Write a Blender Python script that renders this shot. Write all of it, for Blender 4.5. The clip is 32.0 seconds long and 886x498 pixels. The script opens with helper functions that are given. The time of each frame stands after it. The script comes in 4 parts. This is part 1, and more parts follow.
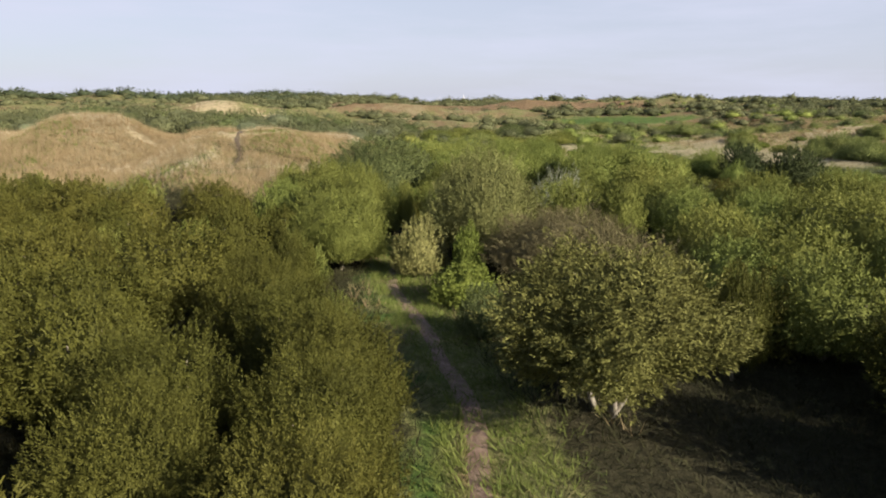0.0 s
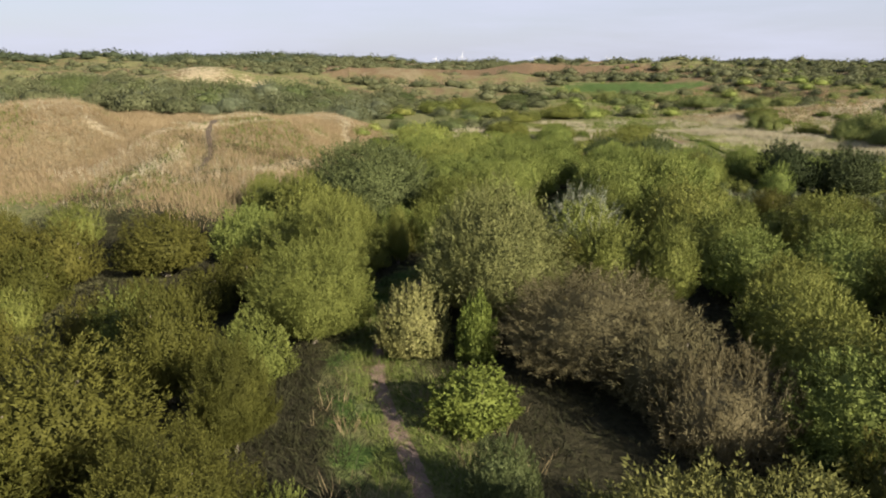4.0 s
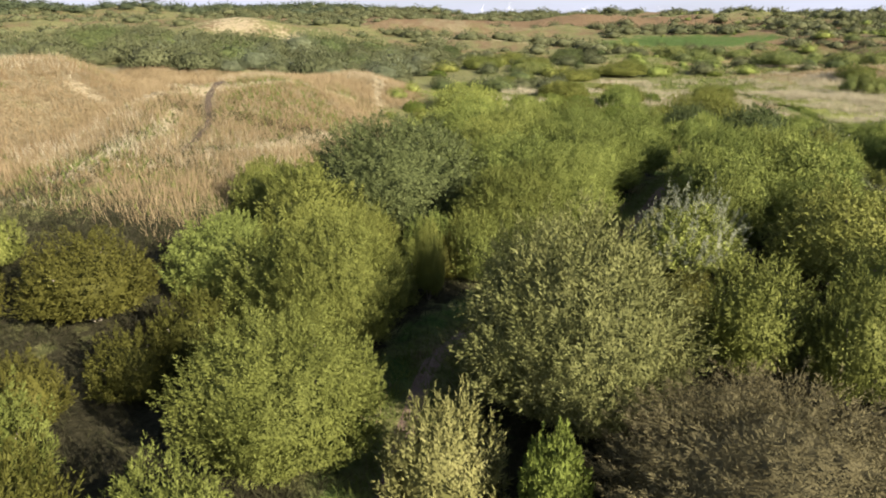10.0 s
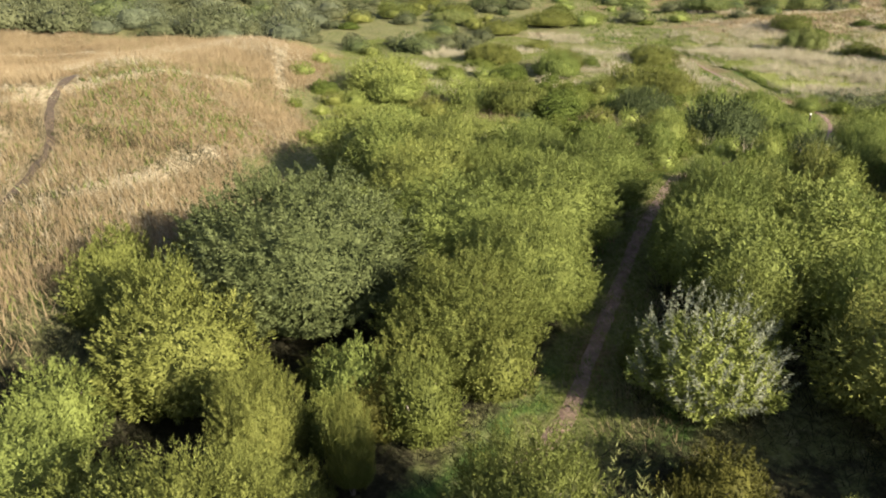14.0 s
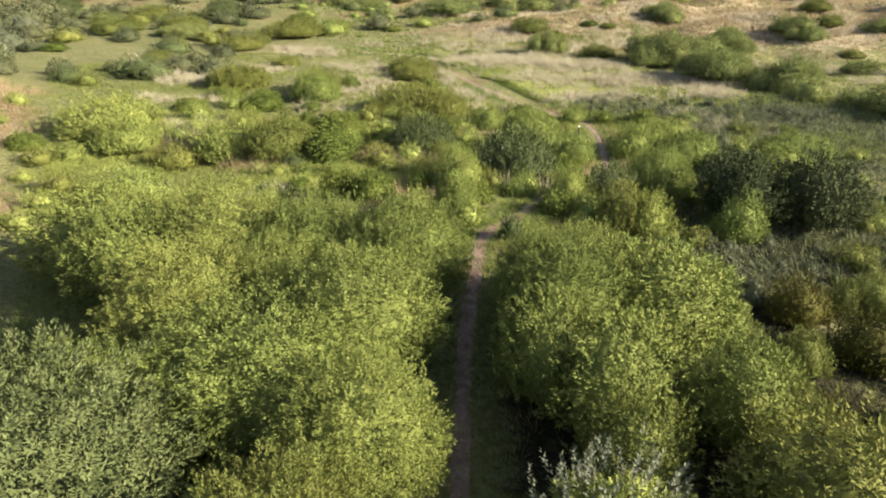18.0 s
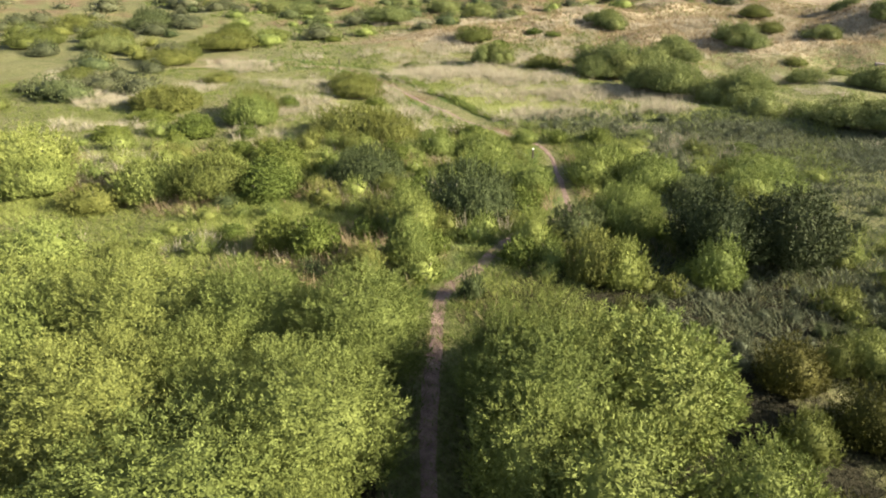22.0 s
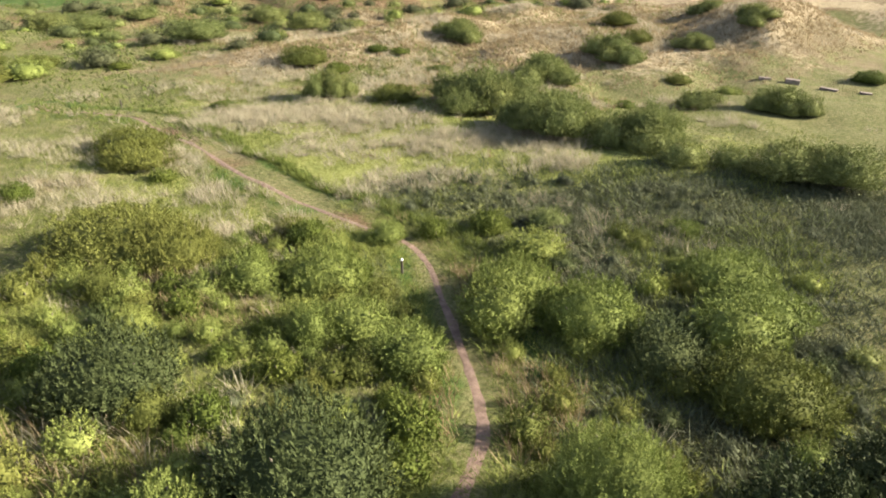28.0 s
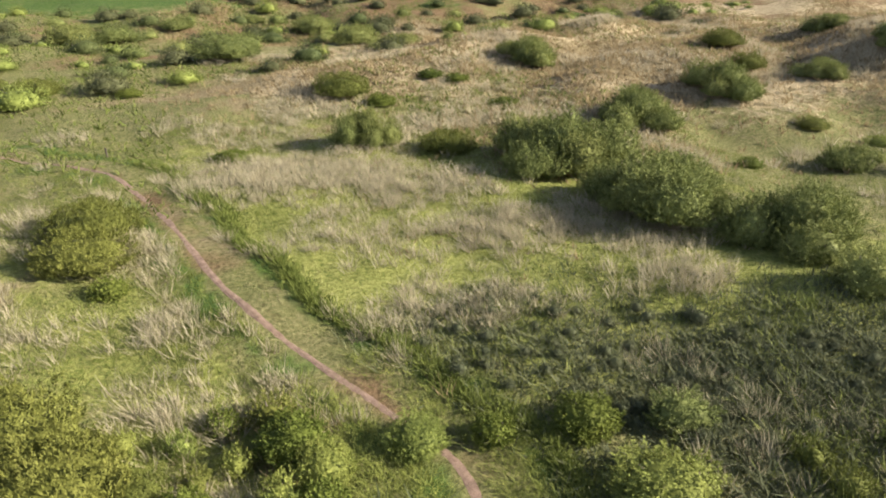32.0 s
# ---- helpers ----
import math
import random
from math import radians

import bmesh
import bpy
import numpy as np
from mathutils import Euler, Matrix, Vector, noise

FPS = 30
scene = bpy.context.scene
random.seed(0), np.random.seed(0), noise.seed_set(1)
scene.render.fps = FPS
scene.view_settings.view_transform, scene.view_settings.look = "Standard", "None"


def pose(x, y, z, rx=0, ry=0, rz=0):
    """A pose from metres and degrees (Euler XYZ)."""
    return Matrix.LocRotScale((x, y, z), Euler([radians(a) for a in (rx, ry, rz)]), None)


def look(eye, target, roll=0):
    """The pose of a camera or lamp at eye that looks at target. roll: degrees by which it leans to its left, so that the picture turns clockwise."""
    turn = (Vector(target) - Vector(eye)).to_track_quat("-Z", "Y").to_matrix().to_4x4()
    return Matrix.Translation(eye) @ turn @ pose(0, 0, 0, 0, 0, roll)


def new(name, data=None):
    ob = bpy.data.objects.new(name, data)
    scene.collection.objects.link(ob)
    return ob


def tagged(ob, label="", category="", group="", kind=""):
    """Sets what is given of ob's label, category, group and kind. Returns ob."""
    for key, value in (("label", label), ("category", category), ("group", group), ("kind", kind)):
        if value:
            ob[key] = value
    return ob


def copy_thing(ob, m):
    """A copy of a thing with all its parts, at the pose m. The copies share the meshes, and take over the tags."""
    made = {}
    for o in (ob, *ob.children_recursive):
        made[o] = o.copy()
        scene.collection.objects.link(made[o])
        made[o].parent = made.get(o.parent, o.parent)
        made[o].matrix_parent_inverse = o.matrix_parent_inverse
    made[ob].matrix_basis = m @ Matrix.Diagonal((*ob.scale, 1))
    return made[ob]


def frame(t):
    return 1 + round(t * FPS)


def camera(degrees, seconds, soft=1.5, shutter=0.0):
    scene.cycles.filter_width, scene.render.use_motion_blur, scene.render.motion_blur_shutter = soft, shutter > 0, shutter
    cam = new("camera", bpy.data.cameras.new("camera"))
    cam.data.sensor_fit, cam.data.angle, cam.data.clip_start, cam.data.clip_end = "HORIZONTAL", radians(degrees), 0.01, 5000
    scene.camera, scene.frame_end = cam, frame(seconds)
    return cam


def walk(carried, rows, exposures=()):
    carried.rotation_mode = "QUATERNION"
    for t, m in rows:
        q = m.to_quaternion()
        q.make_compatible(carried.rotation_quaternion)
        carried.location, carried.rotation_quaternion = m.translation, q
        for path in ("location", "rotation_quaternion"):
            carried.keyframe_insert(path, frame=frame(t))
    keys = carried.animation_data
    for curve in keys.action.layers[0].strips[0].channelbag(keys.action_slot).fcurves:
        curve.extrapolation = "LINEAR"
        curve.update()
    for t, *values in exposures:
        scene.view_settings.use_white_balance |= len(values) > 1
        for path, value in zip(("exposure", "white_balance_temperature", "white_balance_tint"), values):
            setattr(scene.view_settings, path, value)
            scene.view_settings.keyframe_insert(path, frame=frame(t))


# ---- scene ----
cam = camera(64.8, 32.0, soft=1.9)
METRES, EYE, TILT, LEAN, TURN = 80.0, 7.6, -11.5, 0.0, 0.0
ROWS = [
    (0.0, 0.0, 0.0, 0.0, -0.0, 0.0, -0.0),
    (0.5, -0.0004, 0.0061, 0.0082, -0.0, -0.03, 0.01),
    (1.0, -0.0008, 0.0136, 0.0202, -0.03, -0.02, -0.02),
    (1.5, -0.0011, 0.0226, 0.0324, -0.06, -0.03, -0.04),
    (2.0, -0.0014, 0.0349, 0.0391, -0.1, -0.0, -0.04),
    (2.5, -0.0017, 0.0497, 0.0417, -0.11, -2.04, -0.02),
    (3.0, -0.0018, 0.0656, 0.0449, -0.14, -3.25, -0.05),
    (3.5, -0.0016, 0.0816, 0.0477, -0.16, -3.27, -0.02),
    (5.5, -0.0012, 0.111, 0.0535, -0.23, -3.27, -0.08),
    (6.0, -0.0014, 0.1178, 0.0549, -0.26, -3.29, -0.09),
    (6.5, -0.0016, 0.1273, 0.0569, -0.29, -3.29, -0.07),
    (7.0, -0.002, 0.1385, 0.0591, 1.11, -3.31, -0.36),
    (7.5, -0.0021, 0.1513, 0.0615, 2.61, -3.32, -0.64),
    (8.0, -0.0021, 0.165, 0.0642, 3.38, -3.33, -0.76),
    (8.5, -0.0027, 0.18, 0.0667, 3.45, -3.53, -0.76),
    (9.0, -0.0034, 0.1955, 0.0698, 3.42, -5.22, -0.77),
    (9.5, -0.0041, 0.211, 0.0727, 3.39, -6.96, -0.78),
    (10.0, -0.0048, 0.2265, 0.0759, 3.36, -6.97, -0.79),
    (10.5, -0.0056, 0.2418, 0.0848, 3.35, -7.02, -0.77),
    (11.0, -0.0066, 0.2565, 0.0975, 3.3, -7.02, -0.77),
    (11.5, -0.0073, 0.2705, 0.1098, 3.25, -7.95, -0.75),
    (12.0, -0.0082, 0.2848, 0.1212, 3.2, -8.39, -0.79),
    (12.5, -0.0092, 0.3002, 0.126, 3.16, -12.42, -0.8),
    (13.0, -0.0104, 0.315, 0.129, 3.11, -12.42, -0.77),
    (13.5, -0.0108, 0.3292, 0.1316, 1.75, -12.37, -0.49),
    (14.0, -0.0112, 0.3429, 0.1344, -3.29, -12.37, 0.47),
    (14.5, -0.0119, 0.3561, 0.1374, -6.36, -12.42, 1.03),
    (16.5, -0.0102, 0.405, 0.1514, -14.99, -12.79, 2.54),
    (17.0, -0.0082, 0.4157, 0.156, -21.28, -13.14, 3.75),
    (17.5, -0.007, 0.4269, 0.1596, -23.37, -13.28, 4.16),
    (18.0, -0.0049, 0.4365, 0.165, -23.39, -13.34, 4.16),
    (18.5, -0.0024, 0.4443, 0.1761, -23.42, -13.36, 4.16),
    (19.0, -0.0008, 0.4499, 0.1812, -23.47, -13.33, 4.18),
    (19.5, -0.0001, 0.4528, 0.1822, -23.48, -13.31, 4.22),
    (20.0, 0.0021, 0.4581, 0.183, -23.49, -13.32, 4.22),
    (20.5, 0.0049, 0.464, 0.1836, -23.51, -13.31, 4.21),
    (21.0, 0.0069, 0.4678, 0.1836, -23.5, -13.31, 4.19),
    (21.5, 0.0098, 0.4729, 0.1838, -24.05, -13.32, 4.3),
    (22.0, 0.0135, 0.4805, 0.1851, -28.01, -13.69, 4.94),
    (22.5, 0.0183, 0.4911, 0.1872, -28.94, -13.79, 5.09),
    (23.0, 0.0251, 0.504, 0.19, -28.94, -13.8, 5.11),
    (23.5, 0.0341, 0.5185, 0.1933, -28.94, -13.84, 5.12),
    (24.0, 0.0447, 0.5347, 0.1973, -28.96, -13.87, 5.13),
    (24.5, 0.057, 0.5519, 0.202, -28.98, -13.9, 5.13),
    (25.0, 0.0702, 0.57, 0.2066, -29.0, -13.94, 5.09),
    (25.5, 0.0838, 0.5887, 0.2106, -32.03, -14.21, 5.6),
    (26.0, 0.0964, 0.6074, 0.2148, -34.09, -14.43, 5.93),
    (26.5, 0.1095, 0.6267, 0.2182, -35.06, -14.54, 6.04),
    (28.5, 0.1688, 0.7065, 0.2357, -41.49, -15.37, 7.01),
    (29.0, 0.1855, 0.7269, 0.2415, -41.45, -15.37, 7.01),
    (29.5, 0.2027, 0.7478, 0.247, -41.49, -15.4, 7.03),
    (30.0, 0.2208, 0.7689, 0.252, -41.51, -15.44, 7.07),
    (30.5, 0.2391, 0.79, 0.2569, -41.54, -15.48, 7.1),
    (31.0, 0.2578, 0.8118, 0.2618, -40.68, -15.39, 7.0),
    (31.5, 0.2749, 0.8311, 0.2668, -38.25, -15.09, 6.66),
    (32.0, 0.2848, 0.8439, 0.2697, -35.85, -14.82, 6.31),
]
walk(cam, [(t, pose(0, 0, EYE, TILT, LEAN, TURN) @ pose(METRES * x, METRES * y, METRES * z, 90 + pitch, roll, yaw)) for t, x, y, z, yaw, pitch, roll in ROWS],
     exposures=[(0, 1.28), (2, 1.22), (3, 1.24), (6, 1.36), (8, 1.34), (9, 1.36), (10, 1.56), (13, 1.66), (17, 1.91), (20, 1.97), (26, 1.94), (29, 1.87), (32, 1.64)])

# ---- light: a low warm sun behind and to the right of the start, thin high cloud ----
SUN_FROM = Vector((0.77, -0.64, 0.0)).normalized()
SUN_HEIGHT = radians(24)
world = bpy.data.worlds.new("sky")
scene.world = world
world.use_nodes = True
wn, wl = world.node_tree.nodes, world.node_tree.links
sky = wn.new("ShaderNodeTexSky")
sky.sky_type, sky.sun_disc = "NISHITA", False
sky.sun_elevation = SUN_HEIGHT
sky.sun_rotation = math.atan2(SUN_FROM.x, SUN_FROM.y)
sky.air_density, sky.dust_density, sky.ozone_density = 1.0, 1.2, 1.6
coords, squash, cloud, ramp, veil = (wn.new("ShaderNode" + k) for k in ("TexCoord", "Mapping", "TexNoise", "ValToRGB", "Mix"))
squash.inputs["Scale"].default_value = (1.2, 1.2, 9.0)
cloud.inputs["Scale"].default_value, cloud.inputs["Detail"].default_value, cloud.inputs["Roughness"].default_value = 2.2, 6.0, 0.6
ramp.color_ramp.elements[0].position, ramp.color_ramp.elements[0].color = 0.40, (0.70, 0.70, 0.70, 1)
ramp.color_ramp.elements[1].position, ramp.color_ramp.elements[1].color = 0.68, (0.92, 0.92, 0.92, 1)
apart, thin, much = (wn.new("ShaderNode" + k) for k in ("SeparateXYZ", "MapRange", "Math"))
thin.inputs["From Min"].default_value, thin.inputs["From Max"].default_value = 0.14, 0.7
thin.inputs["To Min"].default_value, thin.inputs["To Max"].default_value = 1.0, 0.15
much.operation = "MULTIPLY"
veil.data_type = "RGBA"
veil.inputs["B"].default_value = (6.25, 6.5, 8.0, 1)
wl.new(coords.outputs["Generated"], squash.inputs["Vector"])
wl.new(squash.outputs["Vector"], cloud.inputs["Vector"])
wl.new(cloud.outputs["Fac"], ramp.inputs["Fac"])
wl.new(coords.outputs["Generated"], apart.inputs[0])
wl.new(apart.outputs["Z"], thin.inputs["Value"])
wl.new(ramp.outputs["Color"], much.inputs[0])
wl.new(thin.outputs["Result"], much.inputs[1])
wl.new(much.outputs[0], veil.inputs["Factor"])
wl.new(sky.outputs["Color"], veil.inputs["A"])
wl.new(veil.outputs["Result"], wn["Background"].inputs["Color"])
wn["Background"].inputs["Strength"].default_value = 0.047
sun = new("sun", bpy.data.lights.new("sun", "SUN"))
sun.data.energy, sun.data.angle, sun.data.color = 5.0, radians(0.8), (1.0, 0.88, 0.70)
sun.matrix_world = look((0, 0, 60), Vector((0, 0, 60)) - Vector((SUN_FROM.x * math.cos(SUN_HEIGHT), SUN_FROM.y * math.cos(SUN_HEIGHT), math.sin(SUN_HEIGHT))))

# ---- materials ----
def material(name):
    m = bpy.data.materials.new(name)
    m.use_nodes = True
    return m, m.node_tree.nodes, m.node_tree.links, m.node_tree.nodes["Principled BSDF"]


def mixer(nodes, links, fac, a, b, kind="MIX"):
    n = nodes.new("ShaderNodeMix")
    n.data_type, n.blend_type = "RGBA", kind
    for key, v in (("Factor", fac), ("A", a), ("B", b)):
        if isinstance(v, (tuple, list)):
            n.inputs[key].default_value = (*v, 1)
        elif isinstance(v, (int, float)):
            n.inputs[key].default_value = v
        else:
            links.new(v, n.inputs[key])
    return n.outputs["Result"]


def grain(nodes, links, scale, detail=4.0, rough=0.6, low=0.35, high=0.65):
    """A noise in metres, spread to 0..1."""
    n, r, g = nodes.new("ShaderNodeTexNoise"), nodes.new("ShaderNodeMapRange"), nodes.new("ShaderNodeNewGeometry")
    n.inputs["Scale"].default_value, n.inputs["Detail"].default_value, n.inputs["Roughness"].default_value = scale, detail, rough
    r.inputs["From Min"].default_value, r.inputs["From Max"].default_value = low, high
    links.new(g.outputs["Position"], n.inputs["Vector"])
    links.new(n.outputs["Fac"], r.inputs["Value"])
    return r.outputs["Result"]


def foliage(name, dark, mid, light, glow=0.11, rough=0.66):
    """Leaves: three tones, varied leaf by leaf, patch by patch and bush by bush; some light passes through."""
    m, nodes, links, p = material(name)
    geo, info = nodes.new("ShaderNodeNewGeometry"), nodes.new("ShaderNodeObjectInfo")
    ramp = nodes.new("ShaderNodeValToRGB")
    ramp.color_ramp.elements[0].color, ramp.color_ramp.elements[1].color = (*dark, 1), (*light, 1)
    e = ramp.color_ramp.elements.new(0.55)
    e.color = (*mid, 1)
    add, half = nodes.new("ShaderNodeMath"), nodes.new("ShaderNodeMath")
    half.operation = "MULTIPLY_ADD"
    half.inputs[1].default_value, half.inputs[2].default_value = 0.32, -0.01
    links.new(geo.outputs["Random Per Island"], half.inputs[0])
    add.operation = "MULTIPLY_ADD"
    add.inputs[1].default_value = 0.42
    links.new(grain(nodes, links, 1.1, 5.0), add.inputs[0])
    links.new(half.outputs[0], add.inputs[2])
    links.new(add.outputs[0], ramp.inputs["Fac"])
    hue = nodes.new("ShaderNodeHueSaturation")
    tint = nodes.new("ShaderNodeMapRange")
    tint.inputs["To Min"].default_value, tint.inputs["To Max"].default_value = 0.484, 0.503
    links.new(info.outputs["Random"], tint.inputs["Value"])
    links.new(tint.outputs["Result"], hue.inputs["Hue"])
    val = nodes.new("ShaderNodeMapRange")
    val.inputs["To Min"].default_value, val.inputs["To Max"].default_value = 1.13, 0.87
    links.new(info.outputs["Random"], val.inputs["Value"])
    links.new(val.outputs["Result"], hue.inputs["Value"])
    links.new(ramp.outputs["Color"], hue.inputs["Color"])
    links.new(hue.outputs["Color"], p.inputs["Base Color"])
    p.inputs["Roughness"].default_value = rough
    p.inputs["Specular IOR Level"].default_value = 0.08
    through_leaf, mix = nodes.new("ShaderNodeBsdfTranslucent"), nodes.new("ShaderNodeMixShader")
    links.new(hue.outputs["Color"], through_leaf.inputs["Color"])
    mix.inputs["Fac"].default_value = glow
    links.new(p.outputs[0], mix.inputs[1])
    links.new(through_leaf.outputs[0], mix.inputs[2])
    links.new(mix.outputs[0], nodes["Material Output"].inputs["Surface"])
    return m


LEAF = {
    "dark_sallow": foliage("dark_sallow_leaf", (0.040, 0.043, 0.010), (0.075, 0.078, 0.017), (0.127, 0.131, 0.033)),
    "old_sallow": foliage("old_sallow_leaf", (0.067, 0.068, 0.021), (0.140, 0.143, 0.044), (0.274, 0.274, 0.090)),
    "sallow": foliage("sallow_leaf", (0.071, 0.090, 0.024), (0.174, 0.211, 0.055), (0.288, 0.323, 0.102)),
    "osier": foliage("osier_leaf", (0.090, 0.099, 0.034), (0.180, 0.186, 0.069), (0.317, 0.305, 0.144)),
    "willow": foliage("willow_leaf", (0.075, 0.097, 0.024), (0.208, 0.256, 0.068), (0.400, 0.441, 0.141)),
    "olive_willow": foliage("olive_willow_leaf", (0.064, 0.078, 0.017), (0.145, 0.165, 0.043), (0.268, 0.287, 0.085)),
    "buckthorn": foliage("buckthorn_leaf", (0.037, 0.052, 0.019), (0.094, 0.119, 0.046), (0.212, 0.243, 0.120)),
    "white_willow": foliage("white_willow_leaf", (0.093, 0.111, 0.068), (0.204, 0.221, 0.157), (0.391, 0.404, 0.323)),
    "elder": foliage("elder_leaf", (0.071, 0.099, 0.021), (0.122, 0.158, 0.034), (0.179, 0.211, 0.056)),
    "blackthorn": foliage("blackthorn_leaf", (0.076, 0.068, 0.034), (0.140, 0.126, 0.064), (0.224, 0.202, 0.110), 0.15, 0.7),
    "hawthorn": foliage("hawthorn_leaf", (0.061, 0.080, 0.025), (0.206, 0.242, 0.082), (0.453, 0.491, 0.189)),
    "dark_thorn": foliage("dark_thorn_leaf", (0.025, 0.036, 0.014), (0.056, 0.073, 0.029), (0.128, 0.146, 0.068)),
    "heather": foliage("heather_sprig", (0.062, 0.073, 0.044), (0.117, 0.135, 0.078), (0.200, 0.221, 0.130), 0.15, 0.7),
    # weeds under bushes: the deep shade there is put into this near-black colour
    "shaded_undergrowth": foliage("shaded_undergrowth_blade", (0.016, 0.018, 0.009), (0.034, 0.036, 0.017), (0.065, 0.064, 0.030), 0.1),
    "scrub": foliage("scrub_leaf", (0.054, 0.065, 0.029), (0.097, 0.108, 0.055), (0.150, 0.158, 0.087)),
    "wood": foliage("wood_leaf", (0.026, 0.036, 0.020), (0.050, 0.066, 0.036), (0.085, 0.100, 0.056)),
    "straw": foliage("straw_blade", (0.178, 0.143, 0.074), (0.297, 0.246, 0.141), (0.454, 0.398, 0.255), 0.35),
    "grass": foliage("grass_blade", (0.087, 0.118, 0.029), (0.170, 0.208, 0.055), (0.291, 0.315, 0.115), 0.3),
    "bracken": foliage("bracken_blade", (0.126, 0.097, 0.048), (0.215, 0.169, 0.088), (0.326, 0.270, 0.149), 0.3),
    "pale": foliage("pale_blade", (0.290, 0.260, 0.175), (0.470, 0.430, 0.310), (0.650, 0.605, 0.470), 0.35),
    "heath": foliage("heath_sprig", (0.067, 0.078, 0.044), (0.120, 0.138, 0.075), (0.204, 0.224, 0.127), 0.15, 0.7),
}


def bark(name, a, b):
    m, nodes, links, p = material(name)
    links.new(mixer(nodes, links, grain(nodes, links, 9.0), a, b), p.inputs["Base Color"])
    p.inputs["Roughness"].default_value = 0.85
    return m


PALE_BARK = bark("pale_bark", (0.12, 0.105, 0.085), (0.26, 0.235, 0.195))
BARK = bark("grey_bark", (0.10, 0.085, 0.065), (0.24, 0.21, 0.17))


def ground_material():
    m, nodes, links, p = material("dune_turf")

    def layer(name):
        n = nodes.new("ShaderNodeAttribute")
        n.attribute_name = name
        return n.outputs["Fac"]

    def broken(fac, scale):
        """A cover's edge, broken up by grain."""
        a, b = nodes.new("ShaderNodeMath"), nodes.new("ShaderNodeMapRange")
        a.operation = "MULTIPLY_ADD"
        a.inputs[1].default_value = 0.7
        links.new(grain(nodes, links, scale, 6.0, 0.65), a.inputs[0])
        links.new(fac, a.inputs[2])
        b.inputs["From Min"].default_value, b.inputs["From Max"].default_value = 0.62, 1.02
        links.new(a.outputs[0], b.inputs["Value"])
        return b.outputs["Result"]

    fine, coarse = grain(nodes, links, 4.0, 8.0, 0.7), grain(nodes, links, 0.35, 6.0, 0.6)
    green = mixer(nodes, links, fine, (0.075, 0.090, 0.030), (0.205, 0.210, 0.085))
    olive = mixer(nodes, links, fine, (0.100, 0.105, 0.040), (0.260, 0.245, 0.120))
    straw = mixer(nodes, links, fine, (0.130, 0.105, 0.058), (0.300, 0.250, 0.155))
    rust = mixer(nodes, links, fine, (0.110, 0.075, 0.042), (0.230, 0.160, 0.095))
    # dark humus, with the thickets' shade put into its colour
    shaded_soil = mixer(nodes, links, fine, (0.020, 0.020, 0.011), (0.058, 0.053, 0.030))
    fresh = mixer(nodes, links, fine, (0.038, 0.076, 0.020), (0.100, 0.158, 0.038))
    c = mixer(nodes, links, coarse, green, olive)
    c = mixer(nodes, links, broken(layer("fresh"), 0.5), c, fresh)
    c = mixer(nodes, links, broken(layer("rust"), 0.12), c, rust)
    c = mixer(nodes, links, broken(layer("straw"), 0.3), c, straw)
    meadow = mixer(nodes, links, fine, (0.120, 0.150, 0.036), (0.315, 0.325, 0.110))
    c = mixer(nodes, links, broken(layer("meadow"), 0.4), c, meadow)
    pale = mixer(nodes, links, fine, (0.260, 0.210, 0.125), (0.480, 0.410, 0.275))
    c = mixer(nodes, links, broken(layer("pale"), 0.9), c, pale)
    c = mixer(nodes, links, broken(layer("shaded_soil"), 1.2), c, shaded_soil)
    links.new(c, p.inputs["Base Color"])
    p.inputs["Roughness"].default_value = 0.95
    p.inputs["Specular IOR Level"].default_value = 0.1
    bump_node = nodes.new("ShaderNodeBump")
    bump_node.inputs["Strength"].default_value, bump_node.inputs["Distance"].default_value = 0.7, 0.25
    links.new(fine, bump_node.inputs["Height"])
    links.new(bump_node.outputs[0], p.inputs["Normal"])
    return m


def path_material():
    m, nodes, links, p = material("trodden_earth")
    c = mixer(nodes, links, grain(nodes, links, 2.5, 6.0), (0.150, 0.097, 0.075), (0.265, 0.184, 0.144))
    c = mixer(nodes, links, grain(nodes, links, 14.0, 4.0, 0.6, 0.5, 0.8), c, (0.10, 0.072, 0.052))
    links.new(c, p.inputs["Base Color"])
    p.inputs["Roughness"].default_value = 0.95
    b = nodes.new("ShaderNodeBump")
    b.inputs["Strength"].default_value, b.inputs["Distance"].default_value = 0.6, 0.05
    links.new(grain(nodes, links, 18.0, 6.0), b.inputs["Height"])
    links.new(b.outputs[0], p.inputs["Normal"])
    return m


def plain(name, a, b, scale=3.0, rough=0.7):
    m, nodes, links, p = material(name)
    links.new(mixer(nodes, links, grain(nodes, links, scale), a, b), p.inputs["Base Color"])
    p.inputs["Roughness"].default_value = rough
    return m


# ---- the lie of the land ----
def bump(x, y, cx, cy, sx, sy, turn=0.0):
    c, s = np.cos(turn), np.sin(turn)
    u, v = (x - cx) * c + (y - cy) * s, -(x - cx) * s + (y - cy) * c
    return np.exp(-0.5 * ((u / sx) ** 2 + (v / sy) ** 2))
def step(a, b, v):
    t = np.clip((v - a) / (b - a), 0, 1)
    return t * t * (3 - 2 * t)
def waves(x, y, k, seed):
    z = 0.0
    for i in range(5):
        a = seed * 1.7 + i * 2.399
        f = k * (0.7 + 0.23 * i)
        z = z + np.sin(f * (x * np.cos(a) + y * np.sin(a)) + 1.3 * i + seed + 0.8 * np.sin(0.6 * f * (x * np.sin(a) - y * np.cos(a))))
    return z / 5
